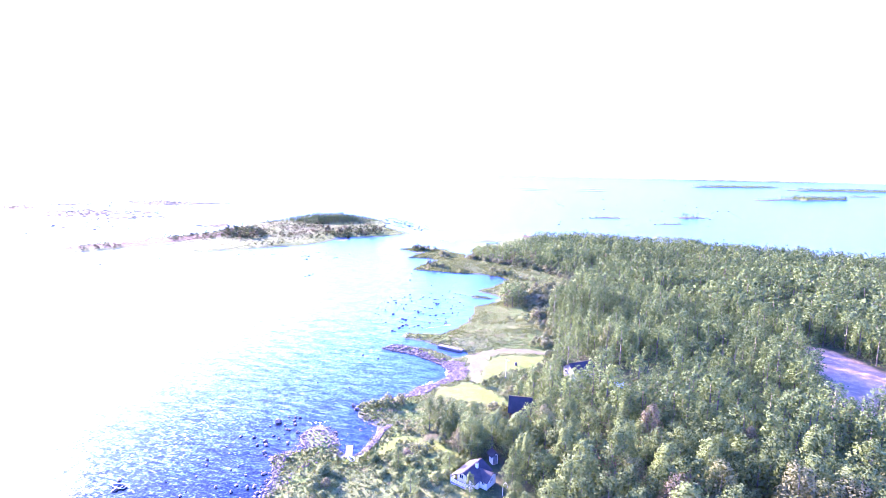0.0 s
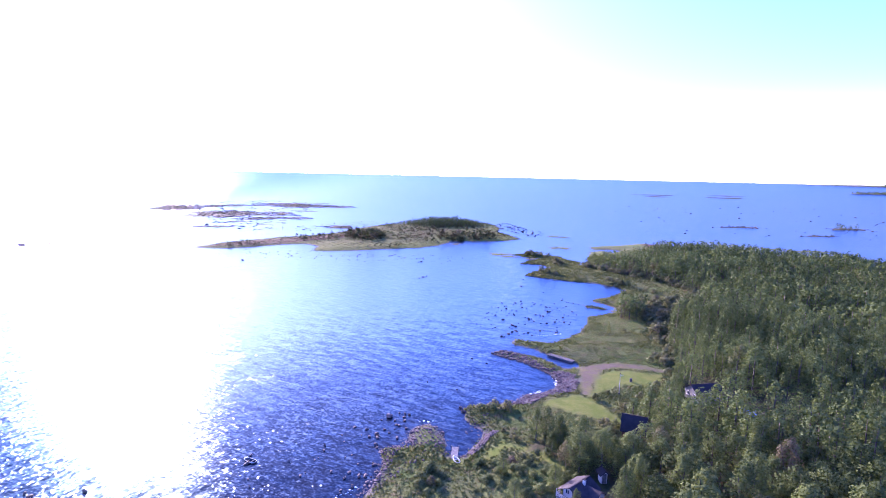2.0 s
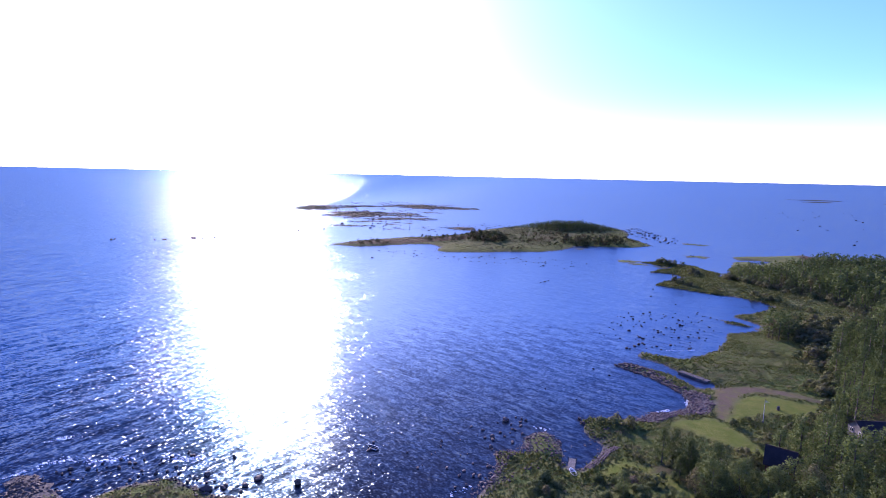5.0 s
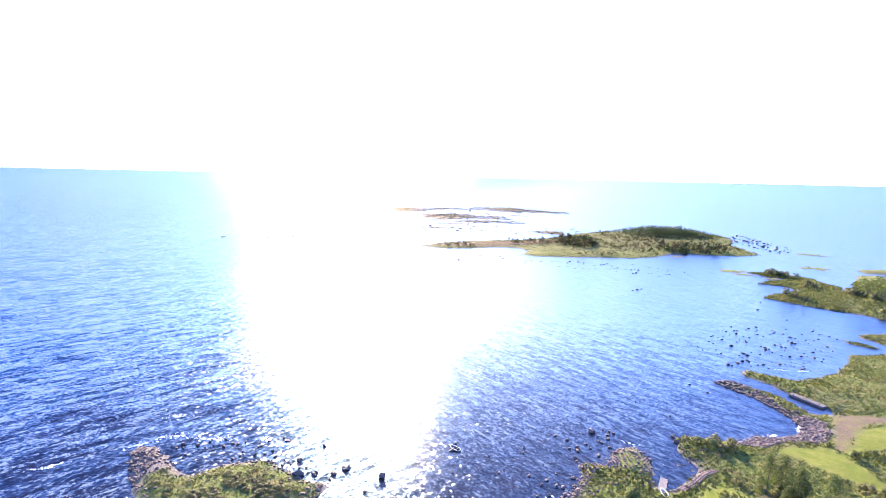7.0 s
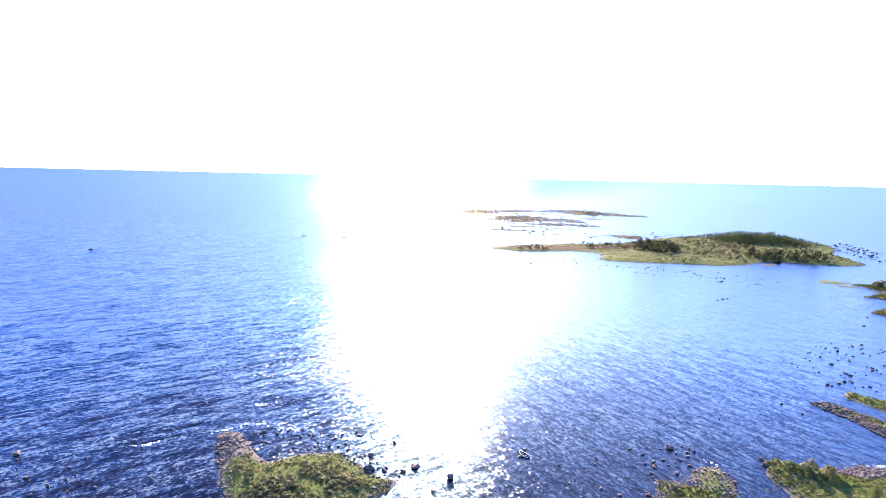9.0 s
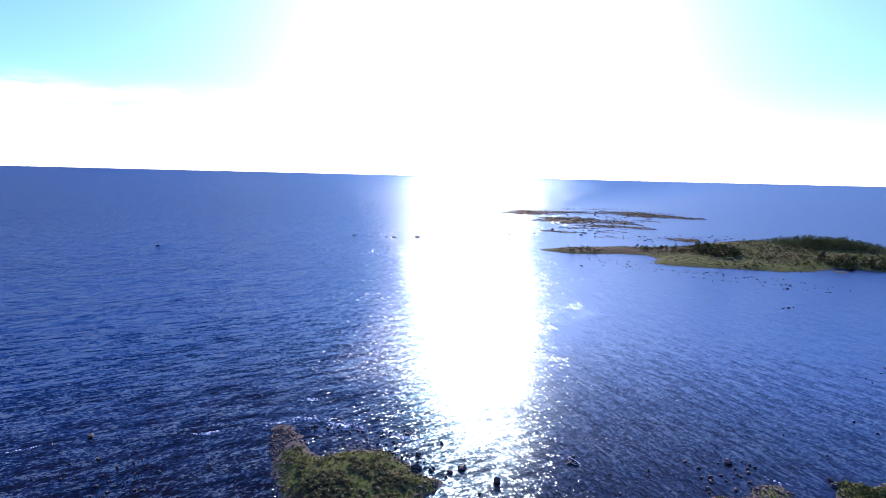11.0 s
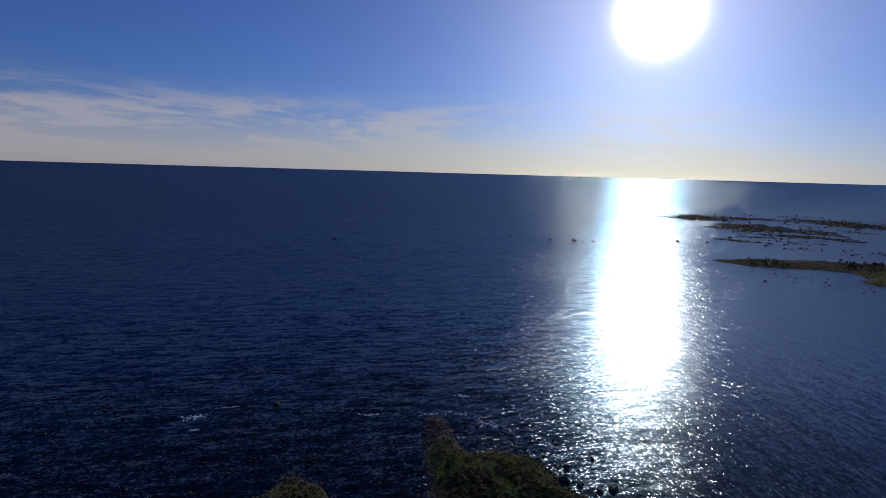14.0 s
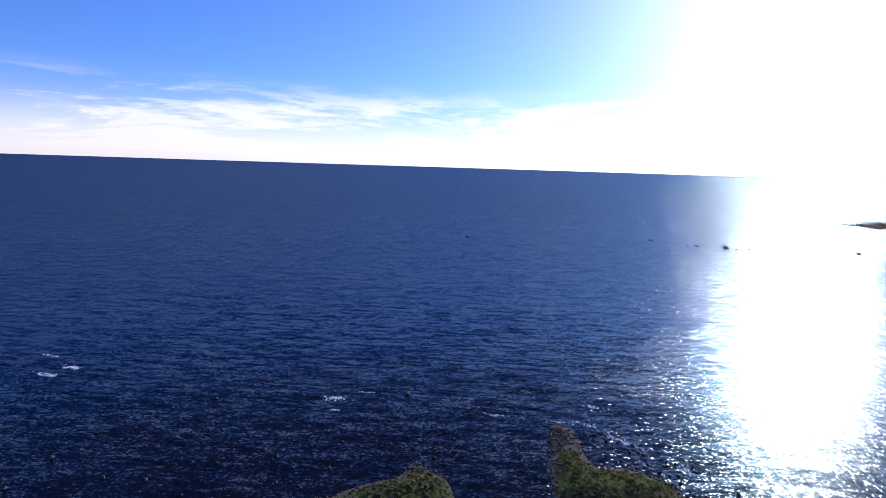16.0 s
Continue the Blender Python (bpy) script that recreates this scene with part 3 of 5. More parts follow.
def build_island(name, poly, cell, label, top=1.8, rough=1.0, heath=0.0, base=0.0, reach=5.0):
    p = np.array(poly)
    x0, y0, x1, y1 = *(p.min(0) - reach), *(p.max(0) + reach)
    xs, ys = np.arange(x0, x1 + cell, cell), np.arange(y0, y1 + cell, cell)
    x, y = (a.ravel() for a in np.meshgrid(xs, ys))
    d = shore_distance(poly, x, y, rough)
    z = land_height(d, x, y, top) + base
    f = grid_faces(len(xs), len(ys))
    f = f[(d[f] > -reach).any(1)]
    used = np.unique(f)
    remap = np.zeros(len(x), int)
    remap[used] = np.arange(len(used))
    at = {"lawn": 0 * d, "road": 0 * d, "forest": 0 * d, "field": 0 * d, "stone": step(-d, -1.6, 0.2),
          "heath": np.clip(heath + step(inside(HEATH, x, y), -3, 4), 0, 1)}
    if name == "island":                                  # green flats along the sheltered side
        at["lawn"] = 0.75 * step(d, 34, 14) * step(x, -205, -175) * (fbm(x * 0.05, y * 0.05, 66) > 0.3)
        at["lawn"] = np.maximum(at["lawn"], 0.4 * (1 - step(inside(HEATH, x, y), -3, 4)))
        at["forest"] = 0.10 + 0.65 * step(fbm(x * 0.03, y * 0.03, 64), 0.38, 0.52) * (1 - at["lawn"])
    else:
        at["forest"], at["lawn"] = (0.5 if heath > 0.3 else 0.1) + 0 * d, (0.0 if heath > 0.3 else 0.75) + 0 * d
    me = make_mesh(name, np.stack([x, y, z], 1)[used], remap[f], [GROUND], {k: v[used] for k, v in at.items()}, smooth=True)
    return tagged(new(name, me), label, "island", kind="structure")


build_ground()
build_water()
build_island("island", ISLAND, 3.0, "low grassy island with reddish heath and a wooded rise", heath=0.12)


def blob(cx, cy, length, width, turn, seed=0, n=18):
    """An uneven long outline for a skerry."""
    r = np.random.default_rng(seed)
    a = np.linspace(0, 2 * math.pi, n, endpoint=False)
    k = 0.45 + 0.8 * r.random(n)
    u, v = np.cos(a) * length / 2 * k, np.sin(a) * width / 2 * k
    c, s = math.cos(turn), math.sin(turn)
    return [(float(cx + c * p - s * q), float(cy + s * p + c * q)) for p, q in zip(u, v)]

# ---- plants ----
def unit(v):
    return v / np.maximum(np.linalg.norm(v, axis=-1, keepdims=True), 1e-6)


def leaf_quads(centre, normal, size, r):
    """One bent four-cornered clump of leaves at each centre."""
    n = len(centre)
    normal = unit(normal)
    side = unit(np.cross(normal, unit(r.normal(size=(n, 3)))))
    up = np.cross(normal, side)
    s = (size * (0.65 + 0.7 * r.random(n)))[:, None]
    corner = [side * (0.6 + 0.5 * r.random((n, 1))), up * (0.6 + 0.5 * r.random((n, 1))), -side * (0.6 + 0.5 * r.random((n, 1))), -up * (0.6 + 0.5 * r.random((n, 1)))]
    v = np.stack([centre + s * c + normal * s * (0.25 if k % 2 else -0.15) for k, c in enumerate(corner)], 1)
    return v.reshape(-1, 3)


def crown(r, height, radius, lobes, per, size, base=0.22, point=1.0):
    """Leaf clumps on a cluster of boughs: vertices in fours."""
    u = (np.arange(lobes) + r.random(lobes)) / lobes
    turn = r.random() * 6.28 + np.arange(lobes) * 2.4 + r.normal(size=lobes) * 0.4
    out = radius * np.sin(np.pi * np.clip(0.20 + 0.70 * u ** (0.85 * point), 0, 1)) * (0.45 + 0.35 * r.random(lobes))
    c = np.stack([np.cos(turn) * out, np.sin(turn) * out, height * (base + (0.93 - base) * u)], 1)
    rad = radius * (0.42 - 0.15 * u) * (0.75 + 0.5 * r.random(lobes))
    d = unit(r.normal(size=(lobes, per, 3)) + np.array([0, 0, 0.25]))
    p = c[:, None] + d * rad[:, None, None] * (0.55 + 0.55 * r.random((lobes, per, 1)) ** 0.5) * np.array([1, 1, 1.35])
    nrm = d + 0.45 * r.normal(size=d.shape)
    v = leaf_quads(p.reshape(-1, 3), nrm.reshape(-1, 3), size, r)
    whole = unit((p - np.array([0, 0, height * 0.45])) * np.array([1, 1, 0.6]))
    shade = unit(d * 0.45 + whole * 0.85 + 0.06 * r.normal(size=d.shape) + np.array([0, 0, 0.15]))
    return v, np.repeat(shade.reshape(-1, 3), 4, axis=0)


def tube(points, radii, sides=6):
    """A tapered limb along points: vertices and quads."""
    points = np.asarray(points, float)
    a = np.linspace(0, 2 * math.pi, sides, endpoint=False)
    axis = unit(np.gradient(points, axis=0))
    side = unit(np.cross(axis, np.array([0.31, 0.95, 0.05])))
    up = np.cross(axis, side)
    v = points[:, None] + np.asarray(radii)[:, None, None] * (np.cos(a)[None, :, None] * side[:, None] + np.sin(a)[None, :, None] * up[:, None])
    f = [(k * sides + i, k * sides + (i + 1) % sides, (k + 1) * sides + (i + 1) % sides, (k + 1) * sides + i)
         for k in range(len(points) - 1) for i in range(sides)]
    return v.reshape(-1, 3), np.array(f)


def joined(pieces):
    vs, fs, n = [], [], 0
    for v, f in pieces:
        vs.append(v), fs.append(f + n)
        n += len(v)
    return np.concatenate(vs), np.concatenate(fs)


def quads_of(v):
    return np.arange(len(v)).reshape(-1, 4)


def trunk_pieces(r, height, thick, limbs=6):
    lean = r.normal(size=2) * 0.03 * height
    t = np.linspace(0, 1, 6)
    line = np.stack([lean[0] * t ** 2, lean[1] * t ** 2, -0.3 + height * 0.9 * t], 1)
    parts = [tube(line, thick * (1 - 0.85 * t))]
    for k in range(limbs):
        h = 0.25 + 0.6 * (k + r.random()) / limbs
        a, reach = r.random() * 6.28, height * 0.17 * (1.1 - h * 0.5)
        foot = np.array([lean[0] * h * h, lean[1] * h * h, -0.3 + height * 0.9 * h])
        tip = foot + np.array([math.cos(a) * reach, math.sin(a) * reach, reach * 0.9])
        parts.append(tube(np.stack([foot, foot * 0.45 + tip * 0.55 + (0, 0, -0.1), tip]), np.array([0.35, 0.22, 0.06]) * thick * (1.2 - h), 4))
    return joined(parts)


def tree_thing(name, seed, height, radius, label, leaf=LEAF, lobes=30, per=62, size=0.130, base=0.18, point=1.0, category="tree", group="trees of the wood"):
    r = np.random.default_rng(seed)
    ob = tagged(new(name), label, category, group)
    v, f = trunk_pieces(r, height, 0.016 * height)
    t = new("trunk", make_mesh("trunk", v, f, [BARK], smooth=True))
    v, shade = crown(r, height, radius, lobes, per, size, base, point)
    c = new("crown", make_mesh("crown", v, quads_of(v), [leaf], normals=shade))
    t.parent = c.parent = ob
    return ob


def stuff(name, patterns, places, mats, label, category, seed=1, tones=None):
    """One object of many plants: patterns are (vertices, quads, material index for each quad); places are x, y, z, scale, width."""
    r = np.random.default_rng(seed)
    places = np.asarray(places, float)
    pick = r.integers(0, len(patterns), len(places))
    tone = r.random(len(places)) if tones is None else tones
    vs, fs, ms, ts, n = [], [], [], [], 0
    ns = []
    for k, (v, f, m, nv) in enumerate(patterns):
        at = places[pick == k]
        if not len(at):
            continue
        a = r.random(len(at)) * 6.283
        c, s = np.cos(a)[:, None], np.sin(a)[:, None]
        w = (at[:, 3] * at[:, 4])[:, None]
        p = np.stack([(v[:, 0] * c - v[:, 1] * s) * w + at[:, 0:1], (v[:, 0] * s + v[:, 1] * c) * w + at[:, 1:2], v[:, 2] * at[:, 3:4] + at[:, 2:3]], 2)
        vs.append(p.reshape(-1, 3))
        ns.append(np.stack([nv[:, 0] * c - nv[:, 1] * s, nv[:, 0] * s + nv[:, 1] * c, np.broadcast_to(nv[:, 2], c.shape[:1] + nv[:, 2].shape)], 2).reshape(-1, 3))
        fs.append((f[None] + (np.arange(len(at)) * len(v))[:, None, None]).reshape(-1, 4) + n)
        ms.append(np.tile(m, len(at)))
        ts.append(np.repeat(tone[pick == k], len(v)))
        n += len(at) * len(v)
    me = make_mesh(name, np.concatenate(vs), np.concatenate(fs), mats, {"tone": np.concatenate(ts)}, np.concatenate(ms), normals=np.concatenate(ns))
    return tagged(new(name, me), label, category, kind="stuff")


def tree_pattern(seed, height, radius, lobes, per, size, base=0.2, point=1.0):
    r = np.random.default_rng(seed)
    v, shade = crown(r, height, radius, lobes, per, size, base, point)
    tv, tf = tube([(0, 0, -0.4), (0.1, 0, height * 0.5), (0, 0.1, height * 0.85)], [0.15, 0.11, 0.03], 4)
    vv, ff = joined([(v, quads_of(v)), (tv, tf)])
    bark = unit(tv * np.array([1, 1, 0]) + 1e-4)
    return vv, ff, np.array([0] * (len(v) // 4) + [1] * len(tf)), np.concatenate([shade, bark])


def scatter(poly, gap, seed, jitter=0.85):
    """Points about gap apart inside an outline."""
    r = np.random.default_rng(seed)
    p = np.array(poly)
    (x0, y0), (x1, y1) = p.min(0), p.max(0)
    x, y = (a.ravel() for a in np.meshgrid(np.arange(x0, x1, gap), np.arange(y0, y1, gap)))
    x = x + (r.random(len(x)) - 0.5) * gap * jitter
    y = y + (r.random(len(y)) - 0.5) * gap * jitter
    keep = inside(poly, x, y) > 0
    return x[keep], y[keep]


# the wood: nearest trees singly, the rest as one
wx, wy = scatter(FOREST, 3.95, 11)
keep = (inside(FIELD, wx, wy) < -1) & (inside(CLEAR2, wx, wy) < -1.5) & (inside(LAWN, wx, wy) < -1) & (inside(PATH, wx, wy) < -0.5) \
    & (np.hypot(wx, wy) > 70) & (wx > -20) & (wy > 0.42 * wx)
# a denser stand of young trees between the lawn and the cottage
yx, yy = scatter(FOREST, 4.3, 13)
ok = (yx < 22) & (yy > 100) & (yy < 134)
keep_young = int(ok.sum())
keep = np.concatenate([keep, (inside(LAWN, yx[ok], yy[ok]) < -1) & (inside(PATH, yx[ok], yy[ok]) < -0.5)])
wx, wy = np.concatenate([wx, yx[ok]]), np.concatenate([wy, yy[ok]])
young = np.concatenate([np.ones(len(wx) - keep_young), np.full(keep_young, 0.95)])
# building, room kept free round it, how far the trees before it stay low
YARDS = [(8.0, 90.5, 6.3, 9), (40.5, 143.5, 5.0, 13), (19.5, 118.3, 3.3, 8), (47.3, 133.7, 2.6, 7), (11.0, 98.5, 2.2, 5), (18.9, 142.5, 1.5, 4)]
low = young.copy()
for hx, hy, room, ahead in YARDS:
    keep &= np.hypot(wx - hx, wy - hy) > room
    ux, uy = np.array([hx, hy]) / math.hypot(hx, hy)
    along, across = (hx - wx) * ux + (hy - wy) * uy, np.abs((wx - hx) * uy - (wy - hy) * ux)
    keep &= ~((along > 0) & (along < min(ahead, 7)) & (across < room * 0.8))
    low = np.where((along > 0) & (along < ahead + room) & (across < room * 0.85), 0.45, low)
keep &= (fbm(wx * 0.09, wy * 0.09, 33) > 0.30)
wx, wy, low = wx[keep], wy[keep], low[keep]
grow = 0.80 + 0.75 * fbm(wx * 0.05, wy * 0.05, 31) + 0.85 * (rng.random(len(wx)) - 0.5)
grow *= 0.78 + 0.22 * step(inside(FOREST, wx, wy), 1, 16)
grow *= 0.82 * low
wz = ground_z(wx, wy)
near = np.hypot(wx, wy) < 116
KINDS = [
    tree_thing("birch_tree", 1, 10.5, 2.5, "tall birch with a light green upright crown"),
    tree_thing("birch_tree", 2, 9.5, 2.7, "tall birch with a light green upright crown", lobes=27),
    tree_thing("birch_tree", 3, 11.0, 2.3, "slender birch with a light green pointed crown", point=0.8),
    tree_thing("alder_tree", 4, 8.5, 2.9, "broad alder with a dark green round crown", base=0.15),
    tree_thing("alder_tree", 5, 9.0, 2.6, "broad alder with a dark green round crown", base=0.12),
    tree_thing("aspen_tree", 6, 10.0, 2.4, "slim aspen with grey-green leaves", point=0.9),
]
first = {}
for x, y, z, g in zip(wx[near], wy[near], wz[near], grow[near]):
    k = int(rng.integers(0, len(KINDS)))
    m = Matrix.LocRotScale((x, y, z), Euler((0, 0, rng.random() * 6.28)), (g * rng.uniform(1.08, 1.42), g * rng.uniform(1.08, 1.42), g))
    if k in first:
        o = copy_thing(KINDS[k], m)
        o.matrix_basis = m
    else:
        first[k] = 1
        KINDS[k].matrix_basis = m
MID = [tree_pattern(60 + k, 9.2 + 0.4 * (k % 6), 2.2 + 0.16 * (k % 5), 20, 32, 0.168, 0.06, 0.8 + 0.12 * (k % 4)) for k in range(10)]
PATTERNS = [tree_pattern(40 + k, 8.8 + 0.35 * (k % 6), 2.3 + 0.16 * (k % 5), 10, 13, 0.335, 0.12, 0.85 + 0.1 * (k % 4)) for k in range(10)]
DISTANT = [tree_pattern(90 + k, 9.0 + 0.4 * k, 2.6, 8, 5, 0.8, 0.1, 0.9) for k in range(5)]
tones = np.clip(0.1 + 1.1 * (fbm(wx * 0.03, wy * 0.03, 55) - 0.15) + 0.45 * (rng.random(len(wx)) - 0.4), 0, 1)
girth = 1.08 + 0.36 * rng.random(len(wx))
for pick, kinds, name, label in ((~near & (np.hypot(wx, wy) < 240), MID, "wood", "dense mixed wood of birch and alder behind the shore"),
                                 (np.hypot(wx, wy) >= 240, PATTERNS, "outer_wood", "dense mixed wood out towards the far shore")):
    stuff(name, kinds, np.stack([wx, wy, wz, grow, girth], 1)[pick], [LEAF_FAR, BARK], label, "wood", 3, tones[pick])
ix, iy = scatter(ISLAND_WOOD, 4.2, 12)
dome = step(inside(ISLAND_WOOD, ix, iy), -4, 42)
iz = land_height(shore_distance(ISLAND, ix, iy), ix, iy)
stuff("island_wood", PATTERNS, np.stack([ix, iy, iz, (0.24 + 0.80 * dome) * (0.75 + 0.4 * rng.random(len(ix))), 1.35 + 0.4 * rng.random(len(ix))], 1), [LEAF_FAR, BARK],
      "dark green grove on the rise of the island", "wood", 4, 0.4 * rng.random(len(ix)))

# ---- skerries and far shores ----
# centre, length, width, turn, height, how brown, trees
SKERRIES = [
    (233, 752, 46, 22, 0.3, 1.2, 0.9, 0), (376, 790, 50, 24, 0.45, 1.6, 0.4, 9), (293, 668, 42, 14, 0.4, 1.0, 0.9, 0),
    (191, 519, 22, 12, 0.3, 0.8, 0.2, 0), (222, 514, 42, 16, 0.3, 0.9, 0.1, 0), (0, 538, 26, 15, 0.1, 0.7, 0.2, 0),
    (3, 452, 24, 15, 0.1, 0.6, 0.1, 0), (-42, 398, 22, 13, 0.1, 0.6, 0.1, 0), (-34, 388, 16, 10, 0.2, 0.5, 0.1, 0), (-18, 384, 14, 9, 0.1, 0.5, 0.1, 0), (-86, 443, 12, 10, 0.0, 0.6, 0.1, 0),
    (-355, 486, 46, 9, 0.45, 0.9, 0.8, 0),
]
# reefs broken into many low pieces: centre, length, width, turn, how many
frag = np.random.default_rng(19)
for x, y, ln, wd, turn, many in ((-590, 740, 120, 70, 0.6, 10), (-445, 655, 130, 70, 0.5, 15), (-470, 860, 130, 80, 0.3, 12), (-400, 845, 90, 40, 0.2, 8),
                                 (-520, 800, 110, 60, 0.4, 5), (-375, 600, 80, 50, 0.4, 8), (-330, 560, 70, 50, 0.3, 3)):
    for _ in range(int(many * 2.2)):
        u, v = frag.normal() * ln / 3, frag.normal() * wd / 3
        size = 8 + 24 * frag.random() ** 2
        SKERRIES.append((x + math.cos(turn) * u - math.sin(turn) * v, y + math.sin(turn) * u + math.cos(turn) * v, size * (1 + frag.random()), size * 0.6, turn + frag.normal() * 0.4,
                         0.5 + size * 0.022, 0.9, 0))
# the cores of the larger reefs: centre, span across, span inwards, turn
for x, y, ln, deep_span, turn in ((-575, 725, 105, 140, 0.59), (-441, 650, 80, 125, 0.54), (-464, 855, 100, 110, 0.60), (-357, 483, 36, 26, 0.5),
                                  (-293, 485, 17, 12, 0.5), (-245, 526, 44, 56, 0.5), (-378, 740, 28, 36, 0.55)):
    for _ in range(5 if ln > 60 else 3):
        u, v = (frag.random() - 0.5) * ln * 0.75, (frag.random() - 0.5) * deep_span * 0.75
        SKERRIES.append((x + math.cos(turn) * u - math.sin(turn) * v, y + math.sin(turn) * u + math.cos(turn) * v, ln * frag.uniform(0.45, 0.75), deep_span * frag.uniform(0.28, 0.48),
                         turn + frag.normal() * 0.25, 0.55, 0.9, 0))
FAR_SKERRIES = [
    (336, 1963, 115, 60, 0.1, 2.5, 0.7, 0), (567, 2008, 150, 70, 0.0, 3.0, 0.4, 0), (950, 1535, 130, 50, 0.5, 3.0, 0.6, 12),
    (1170, 1650, 300, 120, 0.45, 5.0, 0.2, 160), (1573, 1956, 150, 60, 0.3, 4.0, 0.3, 40), (1650, 2950, 520, 120, 0.2, 6.0, 0.2, 260),
    (2050, 2560, 760, 140, -0.2, 6.0, 0.2, 380), (350, 2138, 170, 50, 0.05, 3.0, 0.6, 0), (640, 2250, 130, 60, -0.1, 3.0, 0.6, 0),
    (2500, 4100, 1500, 160, -0.4, 7.0, 0.2, 420),
]
far_trees = []
for k, (x, y, ln, wd, turn, top, brown, trees) in enumerate(SKERRIES + FAR_SKERRIES):
    outline = blob(x, y, ln, wd, turn, 50 + k)
    base = float(sea_level(x, y))
    build_island("skerry", outline, 3.0 if k < len(SKERRIES) else max(8.0, ln / 50), "low rocky skerry with sparse grass in the open sea" if trees == 0 else "low wooded islet in the open sea",
                 top=top, rough=1.0 if ln < 200 else 3.0, heath=brown, base=base, reach=5.0)
    if trees:
        px, py = scatter(outline, max(3.5, math.sqrt(ln * wd * 0.7 / trees)), 60 + k)
        far_trees += [(a, b, base + 1.0, s, 1.7 if ln > 200 else 1.5) for a, b, s in zip(px, py, (0.7 + 0.6 * rng.random(len(px))) * (1.0 if ln > 200 else 0.55))]
stuff("far_wood", DISTANT, far_trees, [LEAF_FAR, BARK], "distant woods on the outer islands", "wood", 5)


# ---- boulders ----
def stone_arrays(seed, flat=0.7, sub=1):
    """An uneven stone about one metre across, as triangles doubled into quads' layout by the caller."""
    bm = bmesh.new()
    bmesh.ops.create_icosphere(bm, subdivisions=sub, radius=0.5)
    r = np.random.default_rng(seed)
    v = np.array([p.co[:] for p in bm.verts])
    f = np.array([[q.index for q in p.verts] for p in bm.faces])
    bm.free()
    for _ in range(5):                                   # shear off sides, as split granite is
        n = unit(r.normal(size=3))
        d = v @ n
        v = v - np.where(d > 0.30, (d - 0.30) * 0.8, 0)[:, None] * n
    v = v * (1 + 0.22 * (r.random((len(v), 1)) - 0.5)) * np.array([1.0, 0.62 + 0.4 * r.random(), flat])
    return v, f


STONES = [stone_arrays(100 + k, 0.55 + 0.3 * (k % 3) / 2, 2 if k < 4 else 1) for k in range(8)]
STONE_MESH = [make_mesh("boulder", v, f, [ROCK], smooth=False) for v, f in STONES]
PALE_MESH = [make_mesh("boulder", v, f, [PALE_ROCK], smooth=False) for v, f in STONES]
ROCKS_MARSH = [
    (-9.7, 218, 1.2), (-8.5, 217, 1), (-15.4, 205.4, 1.2), (-15.8, 193.2, 1.5), (-14.8, 196, 1.3),
    (-13.7, 198.2, 1.1), (-13, 197.1, 0.9), (-10.2, 195.1, 1.1), (-18.1, 189.1, 1.1), (-17, 189, 0.9),
    (-2.1, 231.3, 1.6), (-1.2, 231.2, 1), (1.8, 199.9, 1.1), (2.4, 201.1, 0.9), (-25.6, 220.4, 0.7), (-24, 218.9, 1),
    (-20.5, 231.2, 1), (9.5, 251.3, 1.1), (11.9, 249, 1.1), (10.2, 229.4, 0.8), (7, 213.2, 0.7), (-17.4, 282.7, 1.3),
    (-17.9, 302.2, 1), (-5.3, 269.8, 0.9), (-75, 290.1, 1.7), (-76.4, 286.3, 1.3), (-73.8, 293.4, 1),
    (-204.7, 306.9, 2.4), (-182.6, 327.9, 1.2), (-140.1, 349.9, 2.1), (-126.7, 330.2, 1.2), (-96.2, 352.6, 1.2),
]
ROCKS_BAY = [
    (-82.4, 73, 1.4), (-82, 65.9, 1.4), (-75.8, 64.9, 1.4), (-72.7, 66.8, 1.4), (-72.2, 69.7, 1.7), (-92.1, 69.7, 1.0), (-90.5, 69.2, 1.2), (-93.4, 66.7, 1.0),
    (-77.8, 62.1, 2.4), (-83.2, 62.4, 1.2), (-63.8, 66.3, 1.0), (-58, 67.8, 1.2), (-34.4, 118.5, 0.9), (-33.3, 118.4, 0.8), (-33.5, 115.1, 0.9), (-34.7, 112.6, 0.8),
    (-33.7, 99.4, 1.1), (-32.6, 92.7, 0.7), (-31.9, 90.9, 0.7), (-40.7, 108.9, 0.8), (-41, 105.8, 0.5), (-20.5, 123.5, 1.2), (-34.1, 139.7, 0.7), (-24.8, 136.8, 0.7), (-19.6, 159.3, 0.8), (-24.9, 162.4, 0.8), (-59.1, 88.7, 1.5),
]
ROCKS_OPEN = [
    (-386.1, 314.4, 2.7), (-385.1, 325.5, 3.3), (-404, 289.9, 3.3), (-408.5, 284.4, 2.2), (-362.9, 409.2, 5.4),
    (-353.9, 438.8, 4.3), (-438.8, 269.7, 2.3), (-392.5, 309.8, 4.9),
]
